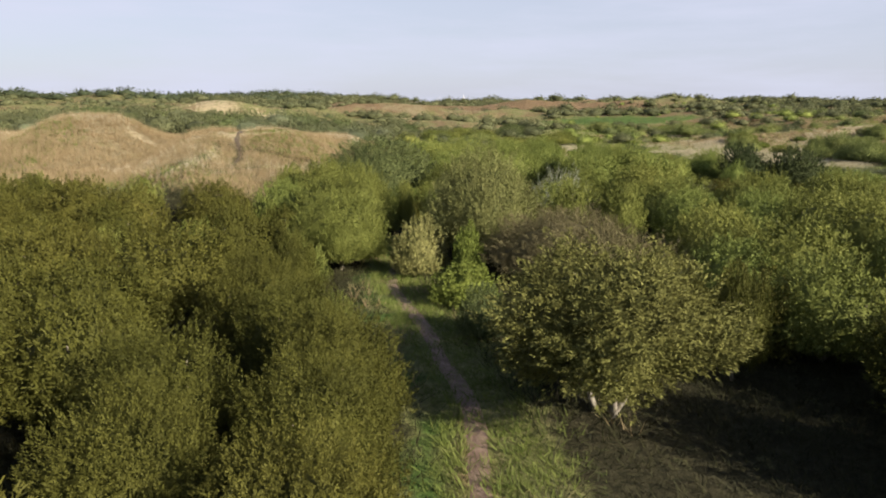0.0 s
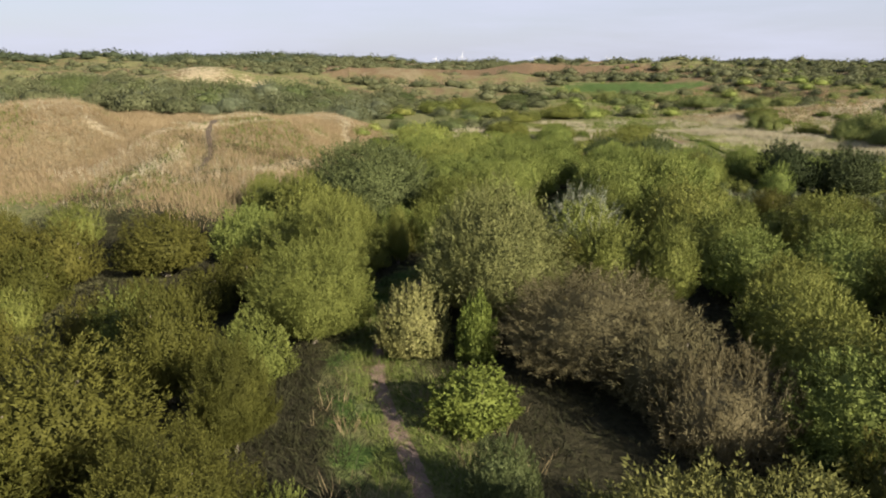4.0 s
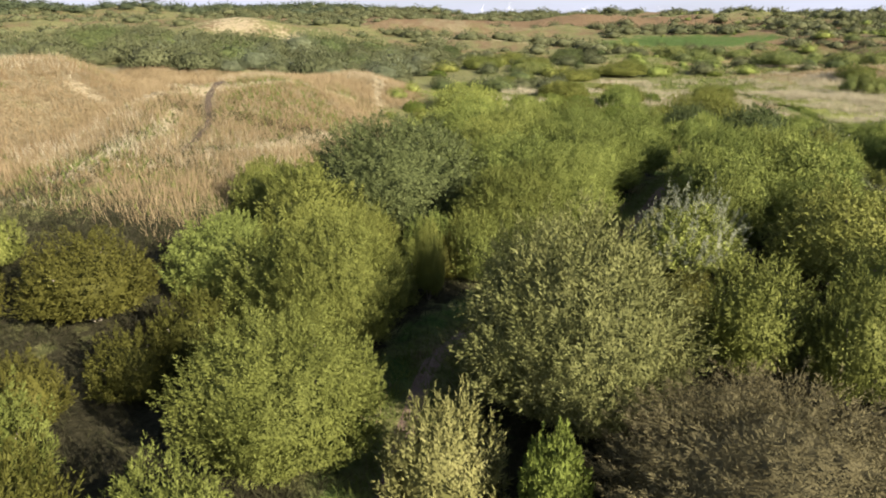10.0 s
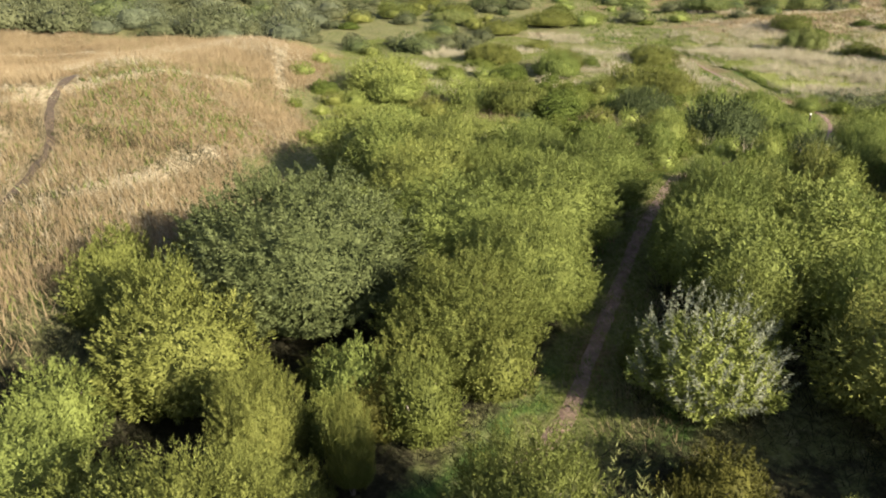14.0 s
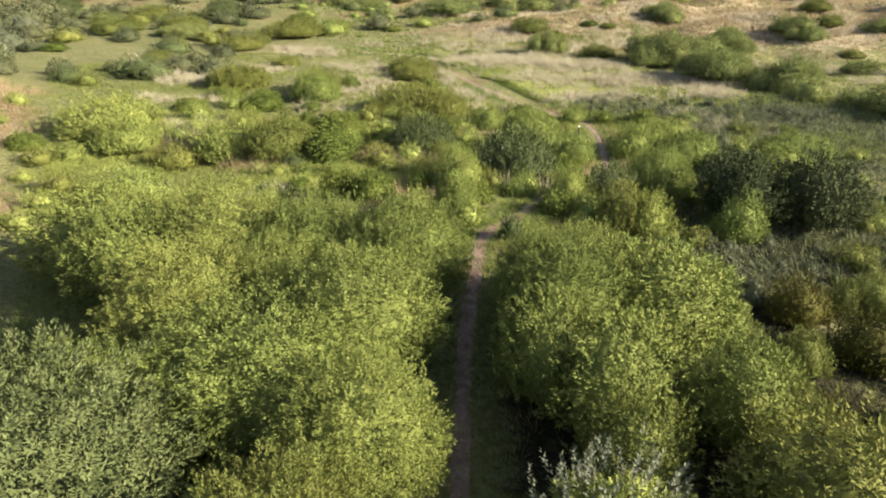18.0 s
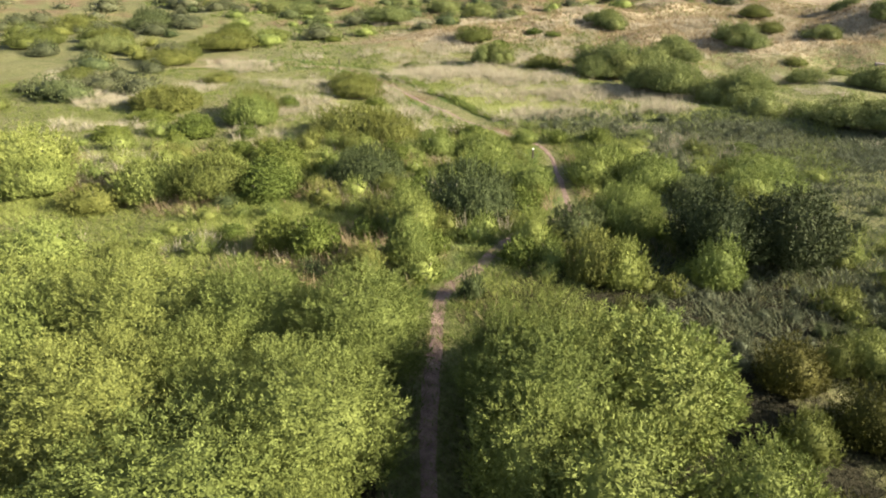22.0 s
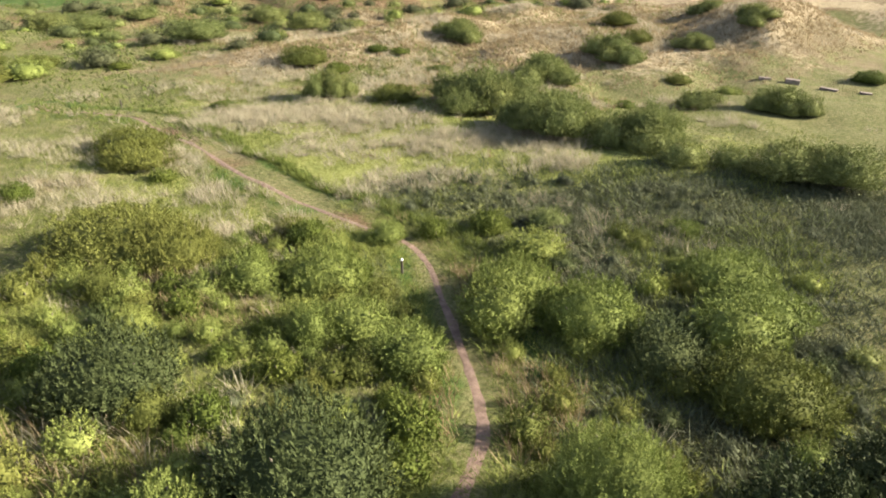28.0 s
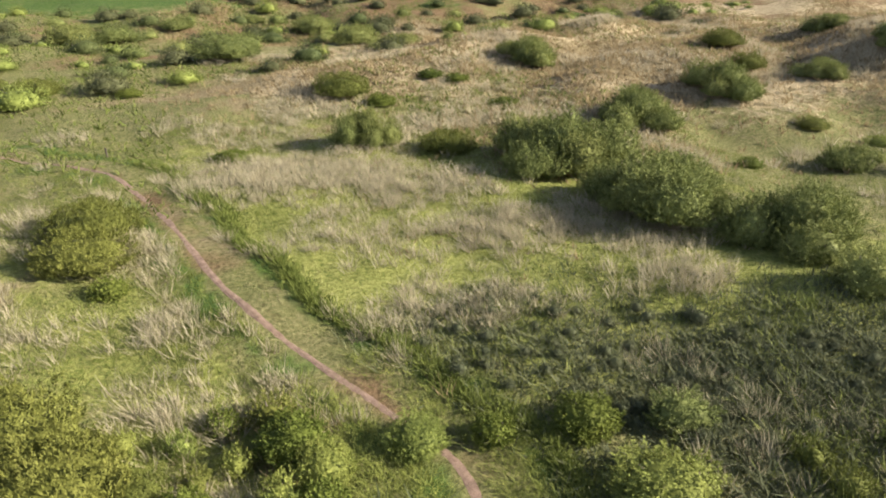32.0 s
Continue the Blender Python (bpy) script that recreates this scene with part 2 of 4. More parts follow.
def height(x, y):
    far = step(110, 420, np.hypot(x, y - 20))
    z = 1.5 * bump(x, y, 14, 64, 8, 9) - 0.9 * bump(x, y, 33, 82, 9, 12) + 0.5 * bump(x, y, 10, 95, 14, 14)
    z = z + 2.0 * step(-7, -17, x) * step(30, 48, y) * step(140, 110, y)
    z = z + 3.0 * bump(x, y, -20, 74, 5.5, 10) + 3.9 * bump(x, y, -35.0, 71, 4.2, 9) + 3.0 * bump(x, y, -53, 74, 10, 12)
    z = z + 1.3 * bump(x, y, -22.6, 63, 1.6, 5.5, 0.22) + 0.8 * bump(x, y, -19.8, 54, 1.3, 4) - 0.6 * bump(x, y, -19, 62, 1.6, 4) - 0.9 * bump(x, y, -28.5, 63, 3, 5) + 0.5 * bump(x, y, -12, 72, 2, 9, 0.3)
    z = z + 1.6 * bump(x, y, -12, 98, 7, 9) + 2.5 * step(-20, -45, x) * step(100, 125, y)
    z = z + 1.6 * bump(x, y, 84, 124, 10, 4, 0.5) + 2.2 * bump(x, y, 102, 124, 14, 5, 0.4) + 1.8 * bump(x, y, 70, 140, 14, 5, 0.1) + 5.5 * bump(x, y, 122, 108, 14, 10, 0.3) + 2.5 * bump(x, y, 98, 146, 16, 8)
    z = z + 5.5 * bump(x, y, -60, 214, 20, 7, 0.1) + 5.0 * bump(x, y, 0, 278, 24, 9) + 4.5 * bump(x, y, 45, 330, 40, 12, 0.2) + 3.0 * bump(x, y, 118, 190, 24, 8, -0.3)
    hum = step(62, 80, y) * (1 - 0.7 * step(-4, -10, x))
    z = z + hum * (0.30 * waves(x, y, 0.36, 1.0) + 0.20 * waves(x, y, 0.8, 6.0))
    z = z + step(58, 78, x) * step(84, 100, y) * (1.0 * waves(x, y, 0.19, 2.5) + 0.5 * waves(x, y, 0.45, 8.0))
    ridge = 1 - np.abs(waves(x, y, 0.10, 3.7)) * 2.6
    z = z + 1.1 * step(72, 92, x) * step(92, 106, y) * np.clip(ridge, 0, 1) ** 1.5
    out = step(105, 190, np.hypot(x - 10, y - 20))
    z = z + out * (2.2 * waves(x, y, 0.085, 12.0) + 1.0 * waves(x, y, 0.2, 4.0))
    z = z + 9.0 * far + (0.25 + 2.6 * far) * waves(x, y, 0.045, 2.0) + 0.22 * waves(x, y, 0.28, 5.0) + 0.32 * step(-6, -12, x) * step(46, 54, y) * waves(x, y, 0.75, 3.0) + 1.2 * far * waves(x, y, 0.11, 9.0)
    return z


TRAIL = [(0.6, -12), (0.5, 2), (0.7, 10), (0.8, 15.5), (0.6, 17.4), (0.0, 20.0), (-0.5, 22.7), (-1.3, 25.7), (-2.1, 28.8), (-2.3, 31.0), (-2.2, 35.0),
         (-1.6, 38.5), (0.6, 41.6), (3.4, 44.8), (5.3, 48.6), (7.5, 53.0), (9.2, 56.3), (11.2, 59.6), (12.9, 62.2), (15.4, 63.6), (17.5, 65.3),
         (21.5, 67.6), (25.4, 70.3), (28.4, 74.4), (31.3, 79.0), (33.8, 83.6), (33.6, 88.0), (32.7, 93.5), (32.0, 100.0), (32.2, 108.0), (32.2, 116.0), (30.8, 122.5), (26.0, 130.0)]


def smooth_line(points, pitch=0.4):
    """Points along a curve through the given ones, about every pitch metres."""
    p = [Vector((*q, 0)) for q in points]
    out = []
    for i in range(len(p) - 1):
        a, b, c, d = p[max(i - 1, 0)], p[i], p[i + 1], p[min(i + 2, len(p) - 1)]
        n = max(2, int((c - b).length / pitch))
        for k in range(n):
            t = k / n
            out.append(0.5 * (2 * b + (c - a) * t + (2 * a - 5 * b + 4 * c - d) * t * t + (3 * b - a - 3 * c + d) * t ** 3))
    return np.array([(v.x, v.y) for v in out])


trail_line = smooth_line(TRAIL)


def from_line(x, y, line):
    """Distance of places to a line."""
    x, y = np.atleast_1d(x), np.atleast_1d(y)
    best = np.full(x.shape, 1e9)
    for px, py in line[::2]:
        best = np.minimum(best, (x - px) ** 2 + (y - py) ** 2)
    return np.sqrt(best)


def beside_line(x, y, line):
    """Signed distance to a line: plus on its right."""
    x, y = np.atleast_1d(x), np.atleast_1d(y)
    best, sign = np.full(x.shape, 1e9), np.zeros(x.shape)
    for (px, py), (qx, qy) in zip(line[:-1:2], line[1::2]):
        d = (x - px) ** 2 + (y - py) ** 2
        near = d < best
        sign[near] = np.sign((x[near] - px) * (qy - py) - (y[near] - py) * (qx - px))
        best = np.minimum(best, d)
    return np.sqrt(best) * sign


HILL_TRACK = smooth_line([(-20.6, 74.0), (-20.0, 68.5), (-18.3, 63.5), (-17.7, 60.0), (-17.5, 57.0)], 0.3)
PALE_LINES = [smooth_line(q) for q in (
    [(-19.9, 50.0), (-19.6, 55.7), (-19.6, 59.7), (-20.6, 64.0)], [(-24.4, 57.0), (-23.1, 62.6), (-21.2, 68.1), (-16.0, 76.0), (-12.5, 84.0)],
    [(-31.3, 70.4), (-26.3, 69.0), (-20.4, 69.2)], [(-16.6, 56.6), (-13.5, 61.3), (-11.0, 66.6)], [(-7.9, 83.9), (-10.5, 86.1), (-12.3, 98.0)], [(-40, 101), (-30, 104), (-20, 108), (-8, 109)])]


def hill_cover(x, y):
    edge = -8.5 - 3.5 * step(66, 52, y) + 1.2 * np.sin(y * 0.35)
    return step(edge + 1.5, edge - 1.5, x) * step(43, 50, y + 0.25 * (x + 12)) * step(114, 106, y + 0.06 * x)


def dune_cover(x, y):
    crest = bump(x, y, 84, 124, 12, 5, 0.5) + bump(x, y, 102, 124, 16, 6, 0.4) + bump(x, y, 70, 140, 16, 6, 0.1) + bump(x, y, 122, 108, 18, 13, 0.3) + bump(x, y, 98, 146, 20, 10)
    drift = step(0.05, 0.45, waves(x, y, 0.13, 4.4)) * step(70, 90, x) * step(92, 108, y) * step(190, 160, y)
    return np.clip(crest * 1.1 + 0.7 * drift + 0.8 * bump(x, y, 88, 165, 26, 5, -0.5), 0, 1)


def straw_cover(x, y):
    field = 0.45 * step(0.0, 0.3, waves(x, y, 0.2, 2.0)) * step(5, 20, x) * step(98, 108, y) * step(165, 140, y) * step(75, 50, x)
    away = step(130, 190, np.hypot(x, y))
    far = away * step(0.2, 0.55, waves(x, y, 0.03, 7.0)) * 0.6 + (0.4 + 0.5 * waves(x, y, 0.2, 3.1)) * (bump(x, y, -60, 212, 20, 6, 0.2) + bump(x, y, 0, 275, 24, 8))
    return np.clip(0.85 * hill_cover(x, y) + dune_cover(x, y) + field + far, 0, 1)


def pale_cover(x, y):
    d = np.minimum.reduce([from_line(x, y, q) for q in PALE_LINES])
    return np.clip(np.exp(-(d / 0.7) ** 2) * (0.92 + 0.2 * waves(x, y, 0.5, 2.2)) * step(-8.5, -12.0, x) + (0.55 + 0.5 * waves(x, y, 0.25, 1.1)) * (bump(x, y, -62, 206, 26, 5, -0.35) + 0.9 * bump(x, y, 2, 245, 16, 12)) + 0.75 * step(52, 74, x) * step(96, 110, y) * step(178, 150, y) * step(-0.25, 0.3, waves(x, y, 0.16, 5.2)) + 0.9 * dune_cover(x, y) * step(0.75, 0.95, 1 - np.abs(waves(x, y, 0.10, 3.7)) * 2.6), 0, 1)


def rust_cover(x, y):
    d = beside_line(x, y, trail_line)
    verge = step(0.0, 0.4, d) * step(2.3, 1.5, d) * step(76, 92, y) * 0.22 + step(1.0, 0.3, np.abs(d)) * 0.4
    far = step(175, 225, np.hypot(x, y)) * (0.34 + 0.42 * step(-0.25, 0.35, waves(x, y, 0.03, 4.0))) * (1 - np.clip(1.6 * bump(x, y, 58, 232, 18, 14), 0, 1)) + (0.5 + 0.6 * waves(x, y, 0.11, 1.9)) * (bump(x, y, 100, 185, 30, 8, -0.2) + bump(x, y, -44, 281, 20, 10) + bump(x, y, 10, 314, 30, 10) + bump(x, y, 44, 326, 40, 12, 0.1) + bump(x, y, 88, 226, 9, 8)) + 0.5 * bump(x, y, 45, 167, 14, 5)
    return np.clip(verge + far, 0, 1)


def fresh_cover(x, y):
    d = beside_line(x, y, trail_line)
    edge = np.exp(-(((d - 2.9) / 0.7) ** 2)) * 0.9 + np.exp(-(((d + 1.3) / 0.9) ** 2)) * 0.55
    bowl = bump(x, y, 58, 232, 18, 14) * 1.4 + bump(x, y, 99, 185, 9, 4) + bump(x, y, 130, 166, 8, 4) + 0.6 * bump(x, y, 150, 260, 50, 30)
    meadow = 0.4 * bump(x, y, 50, 92, 9, 4, -0.94) + 0.35 * bump(x, y, 44, 102, 6, 6)
    return np.clip(edge + bowl + meadow, 0, 1)


def brush_cover(x, y):
    """Low dark scrub on the side of the path away from the meadow."""
    return np.clip(1.2 * bump(x, y, 45, 73, 8, 4, -0.6) + 1.1 * bump(x, y, 54, 74, 8, 4, -0.8) + bump(x, y, 32, 66, 7, 6), 0, 1) * step(1.5, 3.5, from_line(x, y, trail_line))


def shaded_soil_cover(x, y):
    # Dark soil plus painted shade: the ground is darkened under and between the thickets.
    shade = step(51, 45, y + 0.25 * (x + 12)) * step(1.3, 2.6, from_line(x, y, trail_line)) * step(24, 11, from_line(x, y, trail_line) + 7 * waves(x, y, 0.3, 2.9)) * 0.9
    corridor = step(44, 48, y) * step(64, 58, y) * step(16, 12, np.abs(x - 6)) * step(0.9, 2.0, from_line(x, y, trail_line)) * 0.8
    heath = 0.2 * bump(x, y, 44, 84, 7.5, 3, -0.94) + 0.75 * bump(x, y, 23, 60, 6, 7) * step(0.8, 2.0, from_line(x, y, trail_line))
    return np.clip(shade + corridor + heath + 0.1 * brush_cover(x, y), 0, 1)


def meadow_cover(x, y):
    return np.clip(1.2 * bump(x, y, 48, 97, 9, 9) + 1.1 * bump(x, y, 53, 88, 10, 5, -0.7) + bump(x, y, 42, 112, 8, 8) + 0.6 * bump(x, y, 26, 95, 4, 12), 0, 1) * step(2.4, 3.2, from_line(x, y, trail_line))


def spaced(lo, hi, near_lo, near_hi, fine, growth):
    """Grid lines: fine between near_lo and near_hi, wider and wider outside."""
    mid = list(np.arange(near_lo, near_hi + fine, fine))
    d = fine
    while mid[-1] < hi:
        d *= growth
        mid.append(mid[-1] + d)
    d = fine
    while mid[0] > lo:
        d *= growth
        mid.insert(0, mid[0] - d)
    return np.array(mid)


def link_arrays(name, verts, faces, materials, parent=None):
    """A mesh from arrays of corners and of faces with equally many corners."""
    me = bpy.data.meshes.new(name)
    faces = np.asarray(faces, dtype=np.int32)
    n, k = faces.shape
    me.vertices.add(len(verts)), me.loops.add(n * k), me.polygons.add(n)
    me.vertices.foreach_set("co", np.asarray(verts, dtype=np.float32).ravel())
    me.loops.foreach_set("vertex_index", faces.ravel())
    me.polygons.foreach_set("loop_start", np.arange(0, n * k, k, dtype=np.int32))
    me.update(calc_edges=True)
    for m in materials:
        me.materials.append(m)
    ob = new(name, me)
    ob.parent = parent
    return ob


def smooth(ob):
    ob.data.polygons.foreach_set("use_smooth", np.ones(len(ob.data.polygons), dtype=bool))
    return ob


gx, gy = spaced(-4200, 4200, -42, 100, 0.85, 1.06), spaced(-600, 4800, 6, 130, 0.85, 1.06)
X, Y = np.meshgrid(gx, gy)
x, y = X.ravel(), Y.ravel()
cols = len(gx)
quad = (np.arange(len(gy) - 1)[:, None] * cols + np.arange(cols - 1)[None]).ravel()
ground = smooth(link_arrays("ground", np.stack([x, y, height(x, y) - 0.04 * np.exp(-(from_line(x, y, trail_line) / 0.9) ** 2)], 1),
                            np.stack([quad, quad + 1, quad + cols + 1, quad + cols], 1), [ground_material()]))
for key, cover in (("straw", straw_cover), ("rust", rust_cover), ("fresh", fresh_cover), ("meadow", meadow_cover), ("pale", pale_cover), ("shaded_soil", shaded_soil_cover)):
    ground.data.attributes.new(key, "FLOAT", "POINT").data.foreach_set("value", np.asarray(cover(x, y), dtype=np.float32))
tagged(ground, "rolling dune grassland with straw, moss and rusty patches", "ground", kind="structure")

# the trodden path, with worn uneven edges
side = np.gradient(trail_line, axis=0)
side = np.stack([side[:, 1], -side[:, 0]], 1) / np.linalg.norm(side, axis=1)[:, None]
run = np.arange(len(trail_line))
wide = 0.27 + 0.13 * step(76, 64, trail_line[:, 1]) - 0.03 * np.exp(-((trail_line[:, 1] - 51) / 8) ** 2) - 0.03 * step(60, 90, trail_line[:, 1]) + 0.035 * np.sin(run * 0.37) + 0.02 * np.sin(run * 1.3 + 1)
lines = []
for k, f in enumerate((-1.0, -0.5, 0.0, 0.5, 1.0)):
    q = trail_line + side * (f * (wide + 0.02 * np.sin(run * 0.9 + k)))[:, None]
    lines.append(np.stack([q[:, 0], q[:, 1], height(q[:, 0], q[:, 1]) - 0.012 - 0.04 * f * f], 1))
n = len(trail_line)
strip = np.concatenate([np.stack([k * n + run[:-1], (k + 1) * n + run[:-1], (k + 1) * n + run[1:], k * n + run[1:]], 1) for k in range(4)])
tagged(smooth(link_arrays("path", np.concatenate(lines), strip[:, ::-1], [path_material()])), "narrow trodden path of pinkish sandy earth", "path", kind="structure")

track_side = np.gradient(HILL_TRACK, axis=0)
track_side = np.stack([track_side[:, 1], -track_side[:, 0]], 1) / np.linalg.norm(track_side, axis=1)[:, None]
tn = len(HILL_TRACK)
tw = 0.21 + 0.04 * np.sin(np.arange(tn) * 0.8)
rows = [HILL_TRACK + track_side * (f * tw)[:, None] for f in (-1, 0, 1)]
tv = np.concatenate([np.stack([q[:, 0], q[:, 1], height(q[:, 0], q[:, 1]) + (0.02 if k == 1 else 0.035)], 1) for k, q in enumerate(rows)])
ti = np.arange(tn - 1)
tf = np.concatenate([np.stack([k * tn + ti, k * tn + ti + 1, (k + 1) * tn + ti + 1, (k + 1) * tn + ti], 1) for k in range(2)])
# The shadow inside the worn rut is put into the dark earth colour.
tagged(smooth(link_arrays("path_on_hill", tv, tf, [plain("rut_shade_earth", (0.045, 0.033, 0.022), (0.10, 0.072, 0.046), 6.0, 0.95)])), "thin worn track up the straw-coloured hill, rut shadow in its dark colour", "path", kind="structure")

# ---- bushes ----
rng = np.random.default_rng(7)


def ball(level):
    bm = bmesh.new()
    bmesh.ops.create_icosphere(bm, subdivisions=level, radius=1.0)
    v, f = np.array([q.co for q in bm.verts]), np.array([[q.index for q in p.verts] for p in bm.faces])
    bm.free()
    return v, f


BALLS = {k: ball(k) for k in (1, 2, 3, 4)}


def unit(v):
    return v / np.maximum(np.linalg.norm(v, axis=1), 1e-6)[:, None]


def crown_arrays(r, h, lobes, tufts, leaves, leaf, lift, stretch, level, fat=0.5, core=0.7, lump=0.2, foot=0.34, rough=0.25, under=0.55):
    """A domed crown, r wide and h high: an inner mass of close twigs, and tufts of leaves that stand out of it.
    lobes, lump: how many swellings the dome has and how deep the creases between them are; leaf: length and half width of a leaf;
    lift: how far the tufts turn upwards; stretch, fat: the tufts' length, and their width against it; foot: height of the widest part."""
    k = np.arange(lobes)
    z = 0.97 - 1.25 * (k + 0.3) / lobes
    a = k * 2.4 + rng.uniform(-0.5, 0.5, lobes)
    knob = np.stack([np.sqrt(1 - z * z) * np.cos(a), np.sqrt(1 - z * z) * np.sin(a), z], 1)
    swell, wide = rng.uniform(0.55, 1.15, lobes), rng.uniform(0.75, 1.2, lobes) * 1.9 / np.sqrt(lobes)

    def skin(way, part):
        """Places on the dome in the given directions, at a part of its radius."""
        angle = np.arccos(np.clip(way @ knob.T, -1, 1))
        push = (swell * np.exp(-(angle / wide) ** 2)).max(1)
        out = (1 - lump) + lump * push
        semi = np.where(way[:, 2:] > 0, [[r, r, h * (1 - foot)]], [[r * 0.96, r * 0.96, h * foot * 1.12]])
        return np.array([0, 0, h * foot]) + way * semi * (out * part)[:, None], push

    bv, bf = BALLS[level]
    inner, _ = skin(unit(bv + rng.normal(0, 0.05 / level, bv.shape)), core * (1 + rng.normal(0, 0.05, len(bv))))
    inner[:, 2] = np.maximum(inner[:, 2], 0.02)
    # tufts spread evenly over the dome, with fewer in its creases
    k = np.arange(int(tufts * 1.25))
    z = 1 - 1.62 * (k + 0.5) / len(k)
    a = k * 2.39996 + rng.normal(0, 0.12, len(k))
    way = np.stack([np.sqrt(1 - z * z) * np.cos(a), np.sqrt(1 - z * z) * np.sin(a), z], 1)
    way = unit(way + rng.normal(0, 0.05, way.shape))
    _, push = skin(way, np.ones(len(way)))
    keep = (rng.uniform(0, 1, len(way)) < 0.45 + 0.7 * push)
    way = way[keep]
    place, push = skin(way, rng.uniform(0.80, 0.99, len(way)))
    keep = place[:, 2] > 0.05 * h
    place, way = place[keep], way[keep]
    s = len(place)
    nrm = unit(way / np.array([r, r, h * 0.7]))
    axis = unit(nrm * (1 - lift) + np.array([0, 0, 1.0]) * lift + rng.normal(0, 0.16, (s, 3)))
    long = stretch * rng.uniform(0.45, 1.15, s) * (1 + 0.7 * rng.uniform(0, 1, s) ** 6)
    across = unit(np.cross(axis, rng.normal(0, 1, (s, 3))))
    third = np.cross(axis, across)
    # leaves round each tuft's axis, closer towards its tip
    u = np.sqrt((np.arange(leaves) + 0.5) / leaves)[None] * rng.uniform(0.9, 1.1, (s, leaves))
    ang = np.arange(leaves)[None] * 2.4 + rng.uniform(0, 6.3, (s, 1))
    out = across[:, None] * np.cos(ang)[..., None] + third[:, None] * np.sin(ang)[..., None]
    girth = fat * long[:, None] * (1.02 - u) ** 0.7 * rng.uniform(0.35, 1.0, (s, leaves))
    base = place[:, None] + axis[:, None] * (long[:, None] * (u - 0.3))[..., None] + out * girth[..., None]
    lean = axis[:, None] * 0.75 + out * 0.5 + rng.normal(0, 0.22, base.shape)
    base, lean = base.reshape(-1, 3), unit(lean.reshape(-1, 3))
    face = np.repeat(nrm * 0.9 + np.array([0, 0, 0.35]), leaves, axis=0) + out.reshape(-1, 3) * 0.35 + rng.normal(0, rough, lean.shape)
    flat = unit(np.cross(lean, face))
    ll = leaf[0] * rng.uniform(0.7, 1.35, len(base))[:, None]
    lw = leaf[1] * rng.uniform(0.7, 1.3, len(base))[:, None]
    base[:, 2] = np.maximum(base[:, 2], 0.03)
    back = base - lean * ll * 0.1
    corner = np.stack([back + flat * lw, back - flat * lw, base + lean * ll - np.array([0, 0, 0.1]) * ll], 1).reshape(-1, 3)
    # a closer layer of single leaves underneath, over the inner mass
    n = int(len(base) * under)
    way = unit(rng.normal(0, 1, (n * 2, 3)))
    way = way[way[:, 2] > -0.6][:n]
    place, _ = skin(way, rng.uniform(core + 0.02, 0.93, len(way)))
    nrm = unit(way / np.array([r, r, h * 0.7]))
    lean = unit(np.array([0, 0, 0.5]) + rng.normal(0, 0.6, nrm.shape))
    flat = unit(np.cross(lean, nrm + rng.normal(0, rough, nrm.shape)))
    place[:, 2] = np.maximum(place[:, 2], 0.05)
    ll, lw = leaf[0] * 0.6 * rng.uniform(0.8, 1.3, (len(way), 1)), leaf[1] * 1.35 * rng.uniform(0.7, 1.3, (len(way), 1))
    below = np.stack([place - lean * ll + flat * lw, place - lean * ll - flat * lw, place + lean * ll], 1).reshape(-1, 3)
    verts = np.concatenate([corner, below, inner])
    loose = np.arange(len(corner) + len(below)).reshape(-1, 3)
    return verts, np.concatenate([loose, bf + len(corner) + len(below)]), skin(knob, np.full(lobes, 0.7))[0]


def stem_arrays(points, thick, sides=6):
    """A tapering bent limb through the points."""
    p = np.array(points, float)
    rings = []
    for k, q in enumerate(p):
        w = thick * (1 - 0.75 * k / (len(p) - 1))
        t = np.arange(sides) * 2 * np.pi / sides
        rings.append(np.stack([q[0] + w * np.cos(t), q[1] + w * np.sin(t), np.full(sides, q[2])], 1))
    v = np.concatenate(rings)
    f = [[k * sides + i, k * sides + (i + 1) % sides, (k + 1) * sides + (i + 1) % sides, (k + 1) * sides + i] for k in range(len(p) - 1) for i in range(sides)]
    return v, f


LABEL = {
    "scrub": "rounded grey-green scrub bush on the dunes",
    "old_sallow": "spreading olive sallow with yellowing leaves and bare limbs",
    "osier": "pale olive willow bush with upright beige-tipped shoots",
    "heather": "low grey-brown mound of heath scrub",
    "dark_sallow": "dense dark olive-brown sallow bush with small leaves",
    "sallow": "dense olive-green sallow bush with small yellowing leaves",
    "willow": "rounded mid-green willow bush with upright leafy shoots",
    "olive_willow": "rounded olive willow bush with fine upright shoots",
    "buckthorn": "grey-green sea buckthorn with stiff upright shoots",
    "white_willow": "silvery white-tipped willow with tall upright shoots",
    "elder": "bright lime-green young bush with soft leaves",
    "blackthorn": "brownish thorn bush with bare grey-brown twigs",
    "dark_thorn": "tall dark green thorn bush with dense glossy leaves",
    "hawthorn": "dark green rounded thorn bush with dense leaves",
}
